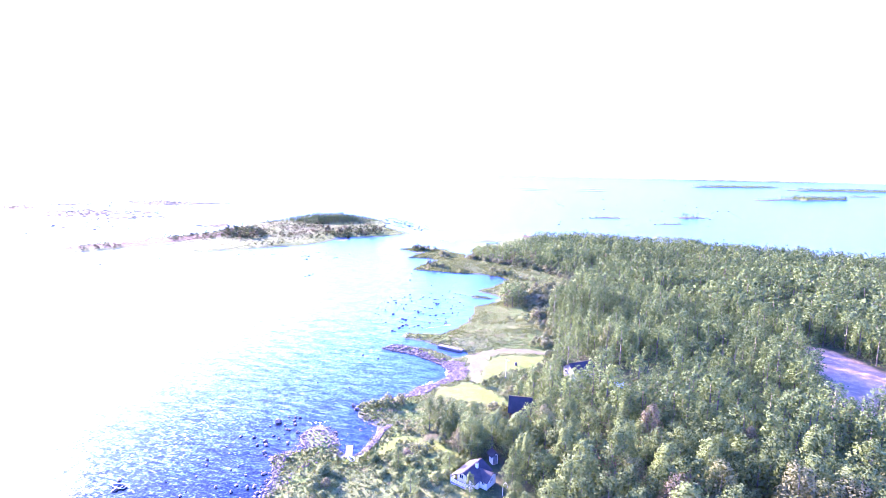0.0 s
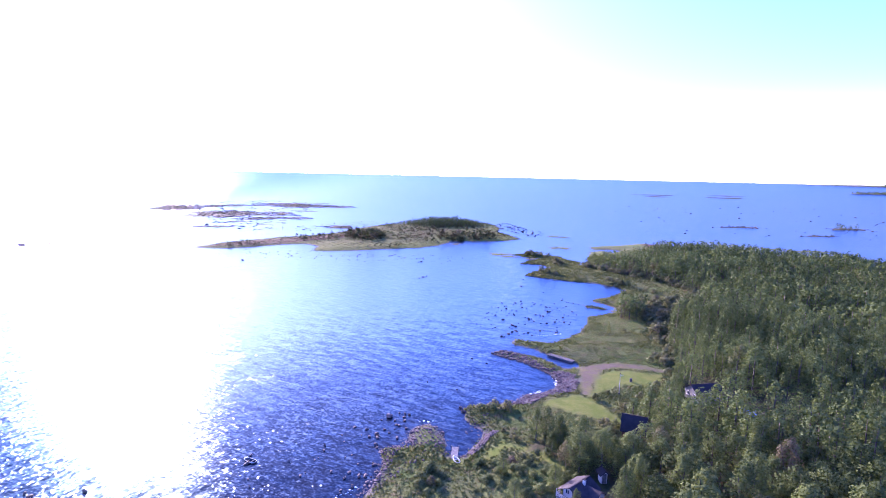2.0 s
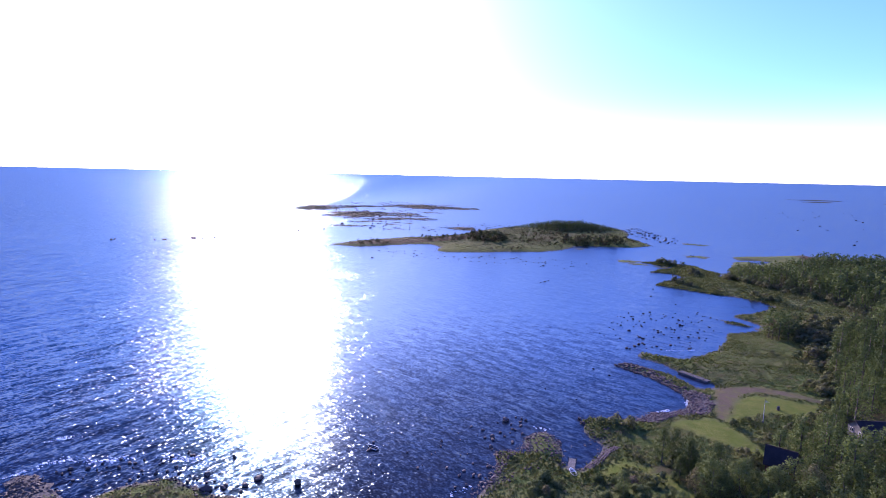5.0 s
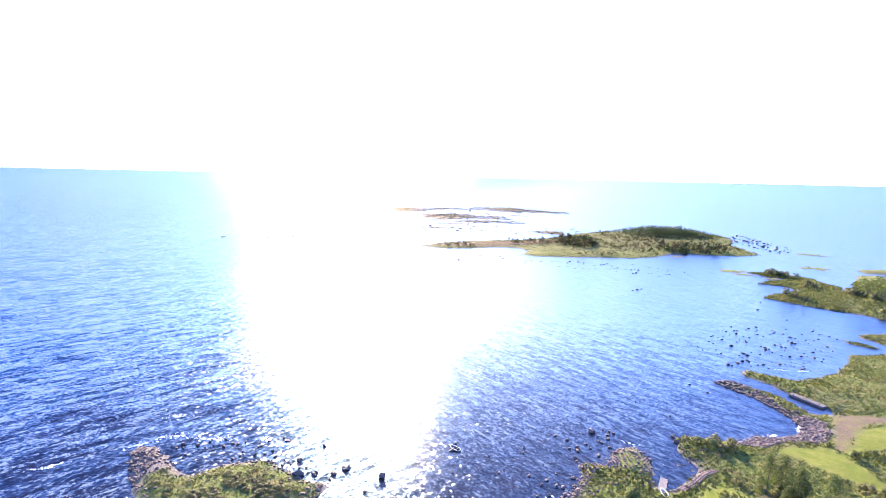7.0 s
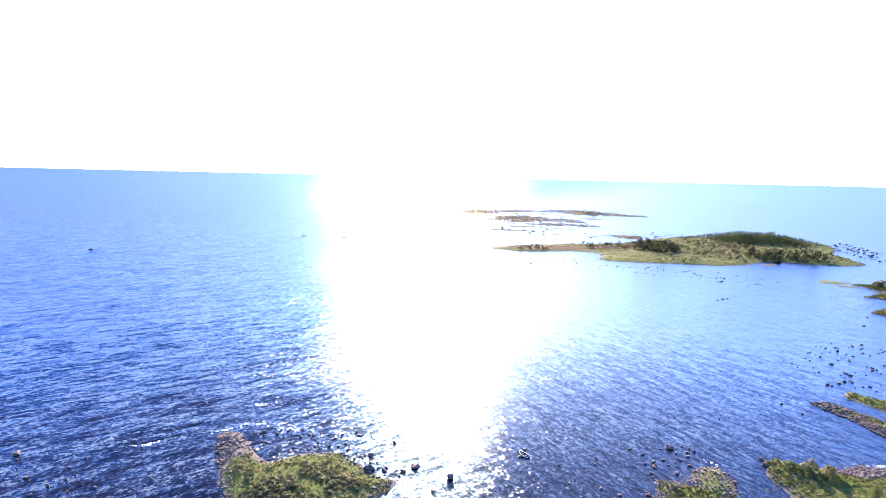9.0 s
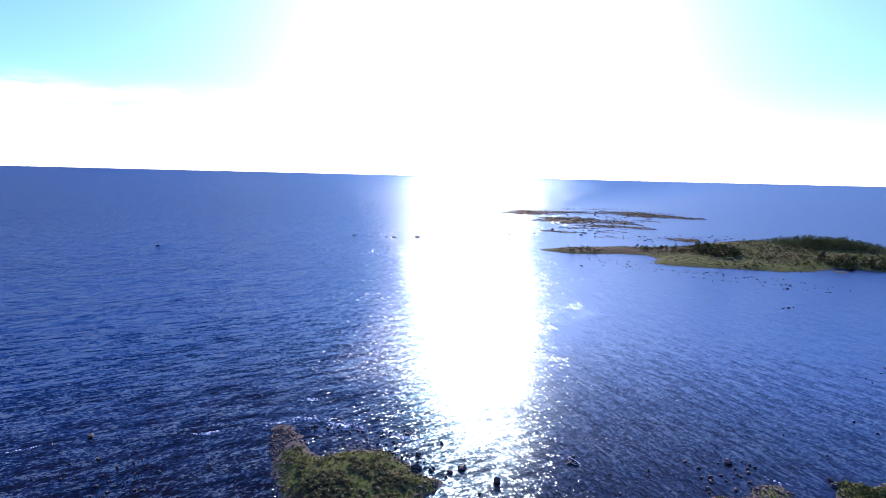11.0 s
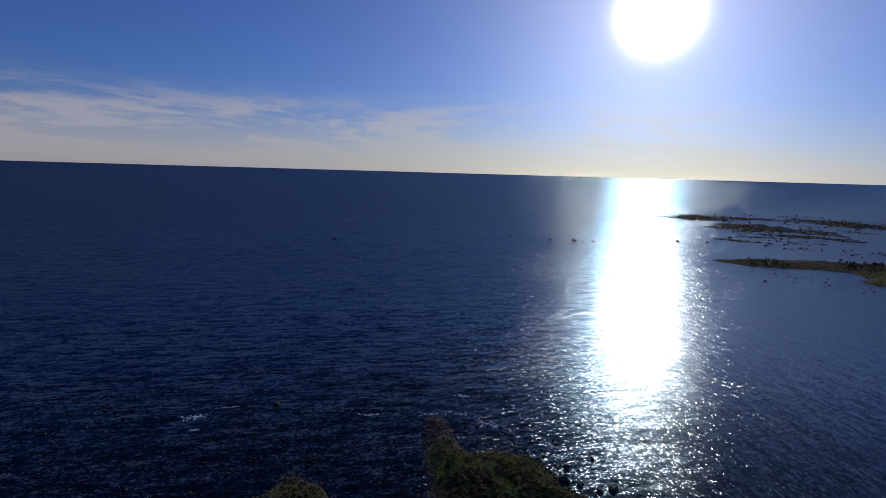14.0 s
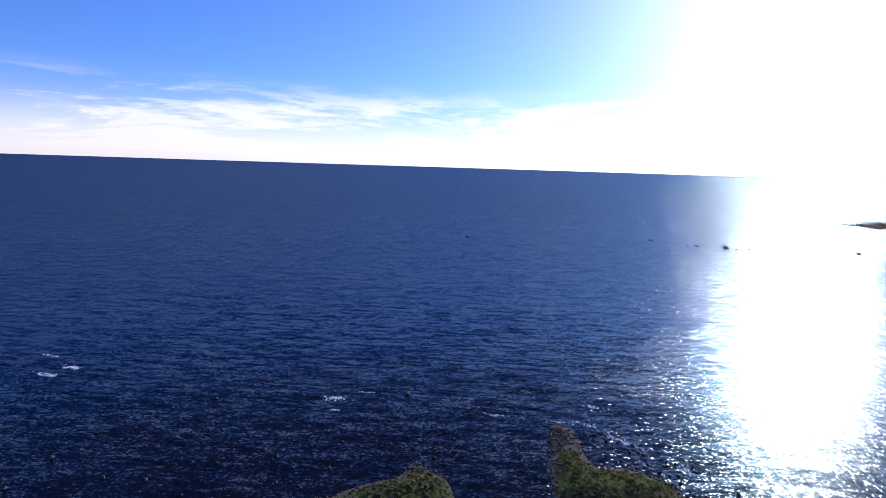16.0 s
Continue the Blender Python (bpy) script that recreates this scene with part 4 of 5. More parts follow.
ROCKS_WEST = [
    (-133.9, 13, 1.6), (-152.6, -52.6, 0.9), (-141.8, -39.1, 0.7), (-135.7, -36.6, 1.2), (-125.1, -54, 0.8),
    (-113.5, -45.6, 0.9), (-105.9, -17, 0.8), (-102.4, -16.3, 0.5), (-96.8, -16, 0.8), (-94.4, -11.2, 0.7),
    (-95.6, -25.2, 0.6), (-94.8, -32.5, 0.8), (-99.9, -5.7, 0.5), (-109.2, -0.6, 0.7), (-108.7, 0, 0.5),
    (-108.7, 6.9, 0.5), (-102.3, 7.1, 0.5), (-115.8, 18.2, 0.6), (-104.1, 4.8, 0.4), (-105.3, 32, 0.5),
    (-101.7, 26.6, 0.5), (-96.4, 31.9, 0.5), (-94.1, 31.8, 0.5), (-86.5, 30, 0.7), (-93.9, 23.5, 0.5),
    (-450.5, 96.8, 3), (-436.2, 265.2, 2.8), (-403.6, 290.9, 2.7),
]


def boulder(x, y, size, label, group, pale=False, tall=1.0, z=None):
    k = int(rng.integers(0, len(STONES)))
    ob = tagged(new("boulder", (PALE_MESH if pale else STONE_MESH)[k]), label, "rock", group)
    z = max(float(ground_z(x, y)), -0.35 * size) if z is None else z
    ob.matrix_basis = Matrix.LocRotScale((x, y, z + size * 0.12 * tall), Euler((rng.normal() * 0.15, rng.normal() * 0.15, rng.random() * 6.28)),
                                         (size * rng.uniform(0.95, 1.3), size * rng.uniform(0.9, 1.2), size * tall * rng.uniform(0.85, 1.15)))
    return ob


for rows, group in ((ROCKS_MARSH, "boulders in the marsh bay"), (ROCKS_BAY, "boulders off the near shore"),
                    (ROCKS_OPEN, "rocks awash in the open sea"), (ROCKS_WEST, "boulders in the western shallows")):
    for x, y, s in rows:
        boulder(x, y, s * 0.98, "dark granite boulder standing in the sea", group, tall=1.15, z=-0.08 * s)
boulder(-64.4, 71.9, 1.5, "tall dark pointed boulder standing in the sea", "boulders off the near shore", tall=1.7, z=0)
boulder(-37.7, 116.1, 1.9, "pale flat-topped boulder standing in the sea", "boulders off the near shore", pale=True, z=0.1)
boulder(-21.7, 125.4, 1.3, "dark split boulder at the tip of the shore", "boulders off the near shore", z=0.1)
boulder(-20.9, 123.6, 0.9, "dark split boulder at the tip of the shore", "boulders off the near shore", z=0.1)


def shore_points(poly, n, lo, hi, seed, box=None):
    """Points along an outline, from lo to hi metres inside it."""
    r = np.random.default_rng(seed)
    p = np.array(poly + poly[:1])
    seg = np.linalg.norm(np.diff(p, axis=0), axis=1)
    at = r.random(n) * seg.sum()
    k = np.searchsorted(np.cumsum(seg), at)
    t = r.random(n)[:, None]
    q = p[k] * (1 - t) + p[k + 1] * t + r.normal(size=(n, 2)) * 1.6
    d = inside(poly, q[:, 0], q[:, 1])
    ok = (d > lo) & (d < hi)
    return q[ok]


def stone_field(name, xy, sizes, z, mat, label, seed, tall=0.9):
    """Loose stones past counting, one object."""
    r = np.random.default_rng(seed)
    pick = r.integers(4, len(STONES), len(xy))
    vs, fs, n = [], [], 0
    for k in range(4, len(STONES)):
        at, sz, zz = xy[pick == k], sizes[pick == k], z[pick == k]
        v, f = STONES[k]
        a = r.random(len(at)) * 6.283
        c, s = np.cos(a)[:, None], np.sin(a)[:, None]
        w = sz[:, None]
        p = np.stack([(v[:, 0] * c - v[:, 1] * s) * w + at[:, 0:1], (v[:, 0] * s + v[:, 1] * c) * w + at[:, 1:2], v[:, 2] * w * tall + zz[:, None]], 2)
        vs.append(p.reshape(-1, 3))
        fs.append((f[None] + (np.arange(len(at)) * len(v))[:, None, None]).reshape(-1, 3) + n)
        n += len(at) * len(v)
    return tagged(new(name, make_mesh(name, np.concatenate(vs), np.concatenate(fs), [mat])), label, "stones", kind="stuff")


def pareto(n, lo, hi, r):
    return lo * (hi / lo) ** (r.random(n) ** 2.2)


q = shore_points(COAST_BAY[:8], 700, -1.0, 2.0, 15)
stone_field("pale_shore_stones", q, pareto(len(q), 0.3, 1.0, rng), np.maximum(ground_z(q[:, 0], q[:, 1]), -0.1) + 0.05, PALE_ROCK, "pale stones along the western edge of the meadow", 28)
q = np.concatenate([shore_points(COAST_POINT, 3800, -0.9, 4.2, 5), shore_points(COAST_BAY[:26], 1000, -1.5, 1.2, 6),
                    shore_points(COAST_MARSH, 700, -1.2, 0.6, 8)])
stone_field("shore_stones", q, pareto(len(q), 0.24, 0.95, rng), np.maximum(ground_z(q[:, 0], q[:, 1]), -0.1) + 0.02, ROCK, "dark stones strewn along the water's edge", 21)
bx, by = scatter(BEACH, 0.52, 31, 1.2)
q = np.stack([bx, by], 1)
stone_field("beach_stones", q, pareto(len(q), 0.38, 1.1, rng), ground_z(bx, by) + 0.08, PALE_ROCK, "bank of grey-brown boulders behind the cove", 22)
BREAKWATER = COAST_BAY[28:35] + [(-14, 173), (-6, 165.5), (1, 158.5), (7, 153)]
q = shore_points(COAST_BAY[27:36], 1300, -9, 9, 32)
q = q[inside(BREAKWATER, q[:, 0], q[:, 1]) > -1.0]
stone_field("breakwater_stones", q, pareto(len(q), 0.45, 1.15, rng), np.maximum(ground_z(q[:, 0], q[:, 1]), 0) + 0.12, ROCK, "breakwater heaped up of dark boulders", 23)
POINT_ROCKS = [(-112, 46), (-106, 50), (-103, 46), (-96, 36), (-88, 30), (-86, 22), (-96, 28), (-108, 38)]
bx, by = scatter(POINT_ROCKS, 0.58, 33, 1.2)
ok = inside(SHORE, bx, by) > -0.4
bx, by = bx[ok], by[ok]
q = np.stack([bx, by], 1)
stone_field("point_stones", q, pareto(len(q), 0.45, 1.2, rng), np.maximum(ground_z(bx, by), -0.05) + 0.1, ROCK, "bare rocky rim of the point", 24)
ISLET_ROCKS = [(-31.5, 110), (-29, 114), (-24, 114), (-22, 109), (-23, 104), (-28, 104)]
bx, by = scatter(ISLET_ROCKS, 0.7, 34, 1.2)
q = np.stack([bx, by], 1)
stone_field("knoll_stones", q, pareto(len(q), 0.35, 0.95, rng), np.maximum(ground_z(bx, by), 0) + 0.15, PALE_ROCK, "heap of pale stones on a knoll by the landing", 25)

# scattered rocks in shallow water
for poly, gap, lo, hi, part_of, seed in (
        ([(-105, 7), (-117, 14), (-113, 22), (-97, 20), (-94, 17), (-101, 12), (-95, 7)], 2.3, 0.4, 0.9, 0.75, 41),
        ([(-142, -90), (-163, -57), (-134, -5), (-89, 7), (-94, -34), (-97, -63)], 9.0, 0.4, 1.1, 0.6, 42),
        ([(-137, 7), (-122, 23), (-99, 19), (-104, 10), (-97, 0), (-93, -20), (-103, -23)], 3.4, 0.3, 0.75, 0.6, 45),
        ([(-113, 48), (-100, 64), (-86, 67), (-73, 65), (-66, 66), (-72, 64), (-85, 63), (-96, 53), (-106, 50)], 1.9, 0.4, 0.95, 0.75, 43),
        ([(-37, 83), (-41, 102), (-36, 120), (-30, 109), (-35, 103), (-32, 94), (-33, 85)], 2.2, 0.45, 1.15, 0.6, 44),
        ([(-40, 84), (-58, 80), (-62, 92), (-46, 108), (-38, 122), (-38, 100)], 4.6, 0.35, 0.9, 0.6, 46)):
    px, py = scatter(poly, gap, seed, 1.3)
    for x, y in zip(px, py):
        if rng.random() < part_of and float(ground_z(x, y)) < 0.1:
            # east of -64 the paler stone puts the sunlit look into the colour
            boulder(x, y, rng.uniform(lo, hi), "small weathered boulder in shallow water", "small boulders in the shallows", pale=x > -64, z=0.0)
pts, sz = [], []
for poly, gap, lo, hi in (
        ([(-368, 463), (-397, 542), (-438, 586), (-617, 682), (-690, 838), (-600, 975), (-431, 980), (-376, 745), (-360, 584), (-304, 530), (-289, 469), (-341, 465)], 11, 1.2, 5.0),
        ([(-301, 489), (-276, 547), (-222, 632), (-207, 681), (-214, 568), (-223, 494), (-259, 486)], 9, 1.2, 4.0),
        ([(-88, 659), (-62, 675), (-12, 569), (-16, 524), (-58, 574)], 6, 1.4, 4.0),
        ([(-238, 352), (-215, 318), (-122, 335), (-74, 339), (-56, 368), (-88, 382), (-147, 366), (-182, 361)], 6.5, 0.8, 2.2),
        ([(60, 800), (150, 1350), (680, 1450), (640, 900), (330, 560), (150, 560)], 62, 1.5, 6.0),
        ([(180, 640), (260, 700), (420, 860), (420, 760), (300, 640)], 30, 1.2, 3.5),
        ([(-8, 190), (-30, 200), (-28, 240), (8, 262), (10, 225), (4, 205)], 4.0, 0.7, 1.7)):
    px, py = scatter(poly, gap, 50 + len(pts), 1.5)
    ok = rng.random(len(px)) < 0.7
    pts.append(np.stack([px, py], 1)[ok]), sz.append(pareto(int(ok.sum()), lo, hi, rng))
for k, (x, y, ln, wd, turn, top, brown, trees) in enumerate(SKERRIES):
    if brown > 0.35:
        px, py = scatter(blob(x, y, ln * 1.25, wd * 1.5, turn, 50 + k), 3.7, 70 + k, 1.4)
        pts.append(np.stack([px, py], 1)), sz.append(pareto(len(px), 1.2, 4.2, rng) * (1.0 if ln > 30 else 0.65))
q, s = np.concatenate(pts), np.concatenate(sz)
low_growth = []
for k, (x, y, ln, wd, turn, top, brown, trees) in enumerate(SKERRIES):
    outline = blob(x, y, ln, wd, turn, 50 + k)
    px, py = scatter(outline, 5.0, 170 + k, 1.3)
    d = shore_distance(outline, px, py)
    low_growth += [(a, b, float(h), s, 1.4) for a, b, h, s, e in zip(px, py, land_height(d, px, py, top), (0.12 + 0.60 * rng.random(len(px)) ** 3) * (1.2 if ln > 30 else 0.7), d) if e > 0.4]
stone_field("skerry_rocks", q, s, 0.05 * s, ROCK, "dark rocks and reefs scattered over the shallow sea", 26, 0.85)
q = shore_points(ISLAND, 900, -2, 2.5, 9)
stone_field("island_stones", q, pareto(len(q), 0.5, 1.6, rng), np.full(len(q), 0.15), ROCK, "stones round the shore of the island", 27)

# ---- meadow, reeds and shrubs ----
def tuft_pattern(seed, height, spread, blades, width):
    r = np.random.default_rng(seed)
    a, d = r.random(blades) * 6.283, spread * np.sqrt(r.random(blades))
    foot = np.stack([np.cos(a) * d, np.sin(a) * d, np.full(blades, -0.1)], 1)
    b = r.random(blades) * 6.283
    side = np.stack([np.cos(b), np.sin(b), 0 * b], 1) * width * (0.6 + 0.8 * r.random((blades, 1)))
    bend = np.stack([r.normal(size=blades) * 0.3, r.normal(size=blades) * 0.3, 0.7 + 0.6 * r.random(blades)], 1) * height
    v = np.stack([foot - side, foot + side, foot + bend + side * 0.55, foot + bend - side * 0.55], 1).reshape(-1, 3)
    shade = unit(np.array([0, 0, 0.75]) + 0.3 * r.normal(size=(blades, 3)) * np.array([1, 1, 0.2]))
    return v, quads_of(v), np.zeros(blades, int), np.repeat(shade, 4, axis=0)


TUFTS = [tuft_pattern(200 + k, 0.26, 0.65, 8, 0.11) for k in range(6)]
MEADOW = [(-125, 0), (-125, 60), (-60, 95), (-45, 125), (-30, 190), (-45, 400), (60, 420), (90, 270), (60, 160), (30, 120), (25, 70), (-60, 60), (-70, 0)]
mx, my = scatter(MEADOW, 0.74, 81, 1.1)
d = shore_distance(SHORE, mx, my)
zone = zones(mx, my, d)
thin = rng.random(len(mx)) < np.where(np.hypot(mx, my) > 240, 0.45, np.where(np.hypot(mx, my) > 150, 0.75, 1.0))
ok = (d > np.where(mx < -101, 4.5, np.where(mx < -72, 1.2, 0.6))) & (zone["lawn"] < 0.3) & (zone["road"] < 0.3) & (inside(BEACH, mx, my) < 0) & (zone["forest"] < 0.9) & thin \
    & (np.hypot(mx + 18.7, my - 102.3) > 2.6) & (inside(BREAKWATER, mx, my) < 0.3) & (inside(ISLET_ROCKS, mx, my) < 0)
mx, my, d = mx[ok], my[ok], d[ok]
wet = step(d, 14, 1)
size = np.where(mx < -60, 0.6, 1.0) * (0.55 + 0.75 * value_noise(mx * 0.15, my * 0.15, 91) + 0.25 * wet) * (1 + 0.6 * step(np.hypot(mx, my), 200, 350))
tone = np.clip(0.15 + 0.9 * fbm(mx * 0.06, my * 0.06, 92) * 0.9 + 0.35 * (rng.random(len(mx)) - 0.5), 0, 1)
stuff("meadow_grass", TUFTS, np.stack([mx, my, ground_z(mx, my), size, 1.2 + 0.4 * rng.random(len(mx))], 1), [REED], "tall meadow grass and reeds on the shore", "grass", 6, tone)

HEATHER = foliage("island_heather", (0.050, 0.070, 0.018), (0.042, 0.046, 0.018), (0.060, 0.032, 0.026), "tone", 0.2)
ex, ey = scatter(ISLAND, 2.6, 82, 1.1)
d = shore_distance(ISLAND, ex, ey)
ok = (d > 1.5) & (inside(ISLAND_WOOD, ex, ey) < 0)
ex, ey, d = ex[ok], ey[ok], d[ok]
stuff("island_grass", TUFTS, np.stack([ex, ey, land_height(d, ex, ey), 0.5 + 0.5 * rng.random(len(ex)), 3.0 + 0 * ex], 1), [HEATHER], "grass and heather on the island", "grass", 7,
      np.clip(0.1 + rng.random(len(ex)) * 0.2 - 1.2 * step(d, 34, 14) * step(ex, -205, -175) + 0.9 * step(inside(HEATH, ex, ey), -3, 4) + 0.75 * step(fbm(ex * 0.04, ey * 0.04, 97), 0.42, 0.52), 0, 1))


def shrub_pattern(seed, height, radius, lobes, per, size):
    v, shade = crown(np.random.default_rng(seed), height, radius, lobes, per, size, base=0.08, point=0.6)
    return v, quads_of(v), np.zeros(len(v) // 4, int), shade


FAR_SHRUBS = [shrub_pattern(500 + k, 1.9 + 0.3 * (k % 3), 1.5, 5, 6, 0.44) for k in range(6)]
SHRUBS = [shrub_pattern(300 + k, 1.9 + 0.3 * (k % 3), 1.5, 8, 14, 0.28) for k in range(6)]
GROVE = [(26, 223), (35, 220), (41, 243), (32, 252)]
SCRUB = [(37, 223), (41, 183), (53, 231), (73, 275), (52, 263), (41, 243)]
BUSHES = [(-31, 88), (-25, 101), (-17, 97), (-15, 86), (-6, 86), (6, 92), (2, 106), (-7, 108), (-12, 100), (-17, 100), (-19, 94), (-16, 84), (-18, 78), (-31, 78)]
sx, sy = scatter(MEADOW, 2.0, 83, 1.2)
d = shore_distance(SHORE, sx, sy)
zone = zones(sx, sy, d)
thick = np.maximum(np.maximum(step(inside(SCRUB, sx, sy), -3, 2), 0.70 * step(inside(BUSHES, sx, sy), -2, 1)), np.where(sy > 280, 0.35, 0.6) * step(fbm(sx * 0.07, sy * 0.07, 95), 0.54, 0.66))
thick = np.where((sx < -13) & (sy < 104), 0.04 + 0.85 * np.exp(-((sx + 21.7) ** 2 + (sy - 92.3) ** 2) / 10), thick)
edge_of_wood = (sx > -13) * step(inside(FOREST, sx, sy), -7, -1) * step(inside(FOREST, sx, sy), 3, 0)
ok = (d > 3.0) & (zone["lawn"] < 0.1) & (zone["road"] < 0.1) & (inside(BEACH, sx, sy) < -1) & (rng.random(len(sx)) < np.maximum(thick, 0.7 * edge_of_wood)) & (inside(FOREST, sx, sy) < 2) & (sx > -60) \
    & (inside(BREAKWATER, sx, sy) < -1)
for hx, hy, room, _ in YARDS + [(-18.7, 102.5, 5.5, 0), (-10.5, 105.2, 5.5, 0), (-3.5, 107.5, 3.5, 0), (-13.4, 109, 6.5, 0), (-29, 108, 5, 0)]:
    ok &= np.hypot(sx - hx, sy - hy) > room * 0.9
sx, sy = sx[ok], sy[ok]
close = np.hypot(sx, sy) < 102
first = None
for x, y, z in zip(sx[close], sy[close], ground_z(sx[close], sy[close])):
    g = 0.30 + 0.62 * rng.random() ** 1.6 + 0.45 * math.exp(-((x + 21.7) ** 2 + (y - 92.3) ** 2) / 12)
    m = Matrix.LocRotScale((x, y, z - 0.1), Euler((0, 0, rng.random() * 6.28)), (g, g * rng.uniform(0.8, 1.25), g * rng.uniform(0.5, 0.85)))
    if first is None or rng.random() < 0.08:
        first = tree_thing("willow_shrub", int(rng.integers(1000)), 2.3, 1.6, "low willow shrub with grey-green leaves in the meadow", SHRUB_LEAF, 12, 46, 0.15, 0.05, 0.6, "shrub", "shrubs in the meadow")
        first.matrix_basis = m
    else:
        copy_thing(first, m).matrix_basis = m
SHRUB_FAR = foliage("thicket_leaves", (0.070, 0.090, 0.040), (0.110, 0.112, 0.057), (0.088, 0.082, 0.052), "tone")
away = ~close
stuff("thicket", SHRUBS, np.stack([sx[away], sy[away], ground_z(sx[away], sy[away]) - 0.1, (0.4 + 0.6 * rng.random(away.sum())) * (1 + 0.5 * step(np.hypot(sx, sy)[away], 150, 220)), 1.0 + 0.3 * rng.random(away.sum())], 1), [SHRUB_FAR],
      "willow and juniper thickets in the meadow", "shrubs", 8)
gx, gy = scatter(GROVE, 3.0, 84)
stuff("grove", PATTERNS, np.stack([gx, gy, ground_z(gx, gy), 0.7 + 0.3 * rng.random(len(gx)), 1.25 + 0 * gx], 1), [LEAF_FAR, BARK], "small grove at the head of the inlet", "wood", 9)
POINT_LAND = [(-112, 46), (-104, 47), (-98, 50), (-90, 60), (-74, 64), (-70, 60), (-66, 40), (-80, 22), (-95, 26), (-108, 36)]
kx, ky = scatter(POINT_LAND, 0.95, 88, 1.2)
kx2, ky2 = scatter([(-107, 2), (-104, 14), (-92, 18), (-80, 10), (-85, -4)], 1.15, 89, 1.2)
kx, ky = np.concatenate([kx, kx2]), np.concatenate([ky, ky2])
ok = (shore_distance(SHORE, kx, ky) > 3.2 + 3.0 * (kx < -102) * (ky > 30) + 2.5 * rng.random(len(kx)) ** 2) & (fbm(kx * 0.2, ky * 0.2, 45) > 0.36)
kx, ky = kx[ok], ky[ok]
POINT_LEAF = foliage("point_scrub_leaves", (0.072, 0.078, 0.042), (0.108, 0.112, 0.058), (0.10, 0.08, 0.06), "tone")
stuff("point_scrub", SHRUBS, np.stack([kx, ky, ground_z(kx, ky), 0.05 + 0.24 * fbm(kx * 0.25, ky * 0.25, 98) + 0.06 * rng.random(len(kx)), 1.9 + 0.6 * rng.random(len(kx))], 1), [POINT_LEAF],
      "low olive scrub on the rocky points", "shrubs", 12, np.where(rng.random(len(kx)) < 0.05, 1.0, 0.75 * fbm(kx * 0.12, ky * 0.12, 44) + 0.2 * rng.random(len(kx))))
ISLAND_LEAF = foliage("island_bush_leaves", (0.030, 0.040, 0.020), (0.055, 0.062, 0.028), (0.060, 0.040, 0.030), "tone", 0.3)
stuff("skerry_growth", FAR_SHRUBS, low_growth, [ISLAND_LEAF], "low dark scrub and heather on the skerries", "shrubs", 11)
hx1, hy1 = scatter(ISLAND_SHRUB, 5.2, 85, 1.3)
hx2, hy2 = scatter(ISLAND_HEDGE, 5.0, 86, 1.3)
hx3, hy3 = scatter(ISLAND, 4.0, 87, 1.5)
ok = (rng.random(len(hx3)) < 0.9 * step(fbm(hx3 * 0.03, hy3 * 0.03, 64), 0.40, 0.52)) & (inside(ISLAND, hx3, hy3) > 5)
ix = np.concatenate([hx1, hx2, hx3[ok]])
iy = np.concatenate([hy1, hy2, hy3[ok]])
iz = land_height(shore_distance(ISLAND, ix, iy), ix, iy)
s = np.concatenate([0.8 + 1.9 * rng.random(len(hx1)) ** 1.5, 0.7 + 1.7 * rng.random(len(hx2)) ** 1.5, 0.22 + 1.0 * rng.random(int(ok.sum())) ** 3])
stuff("island_shrubs", FAR_SHRUBS, np.stack([ix, iy, iz, s, 0.9 + 0.4 * rng.random(len(ix))], 1), [ISLAND_LEAF], "dark bushes and young trees on the island", "shrubs", 10,
      np.where(rng.random(len(ix)) < 0.35, 0.95, 0.5 * rng.random(len(ix))))

# ---- buildings and shore things ----
def part(name, bm, mat, parent, label=""):
    me = bpy.data.meshes.new(name)
    bmesh.ops.recalc_face_normals(bm, faces=bm.faces)
    bm.to_mesh(me)
    bm.free()
    me.materials.append(mat)
    ob = new(name, me)
    ob.parent = parent
    return tagged(ob, label) if label else ob


def box(x0, y0, z0, x1, y1, z1, bm=None, bevel=0.0):
    bm = bm or bmesh.new()
    made = bmesh.ops.create_cube(bm, size=1.0)
    for v in made["verts"]:
        v.co = Vector(((x0 + x1) / 2 + v.co.x * (x1 - x0), (y0 + y1) / 2 + v.co.y * (y1 - y0), (z0 + z1) / 2 + v.co.z * (z1 - z0)))
    if bevel:
        bmesh.ops.bevel(bm, geom=list({e for v in made["verts"] for e in v.link_edges}), offset=bevel, segments=1, affect="EDGES")
    return bm


def hull_of(points, bm=None):
    bm = bm or bmesh.new()
    vs = [bm.verts.new(p) for p in points]
    bmesh.ops.convex_hull(bm, input=vs)
    return bm


def gable_walls(w, ln, h, rise, x=0.0, y=0.0, bm=None):
    a, b = w / 2, ln / 2
    return hull_of([(x + s * a, y + t * b, z) for s in (-1, 1) for t in (-1, 1) for z in (-0.6, h)] + [(x, y + t * b, h + rise) for t in (-1, 1)], bm)


def gable_slope(w, ln, h, rise, side, over=0.45, thick=0.12, x=0.0, y=0.0):
    """One slope of a roof whose ridge runs along y."""
    k = rise / (w / 2)
    b, out = ln / 2 + over, w / 2 + over
    return hull_of([(x + side * u, y + t * b, h + rise - k * u + d) for u in (0, out) for t in (-1, 1) for d in (0.03, 0.03 + thick)])


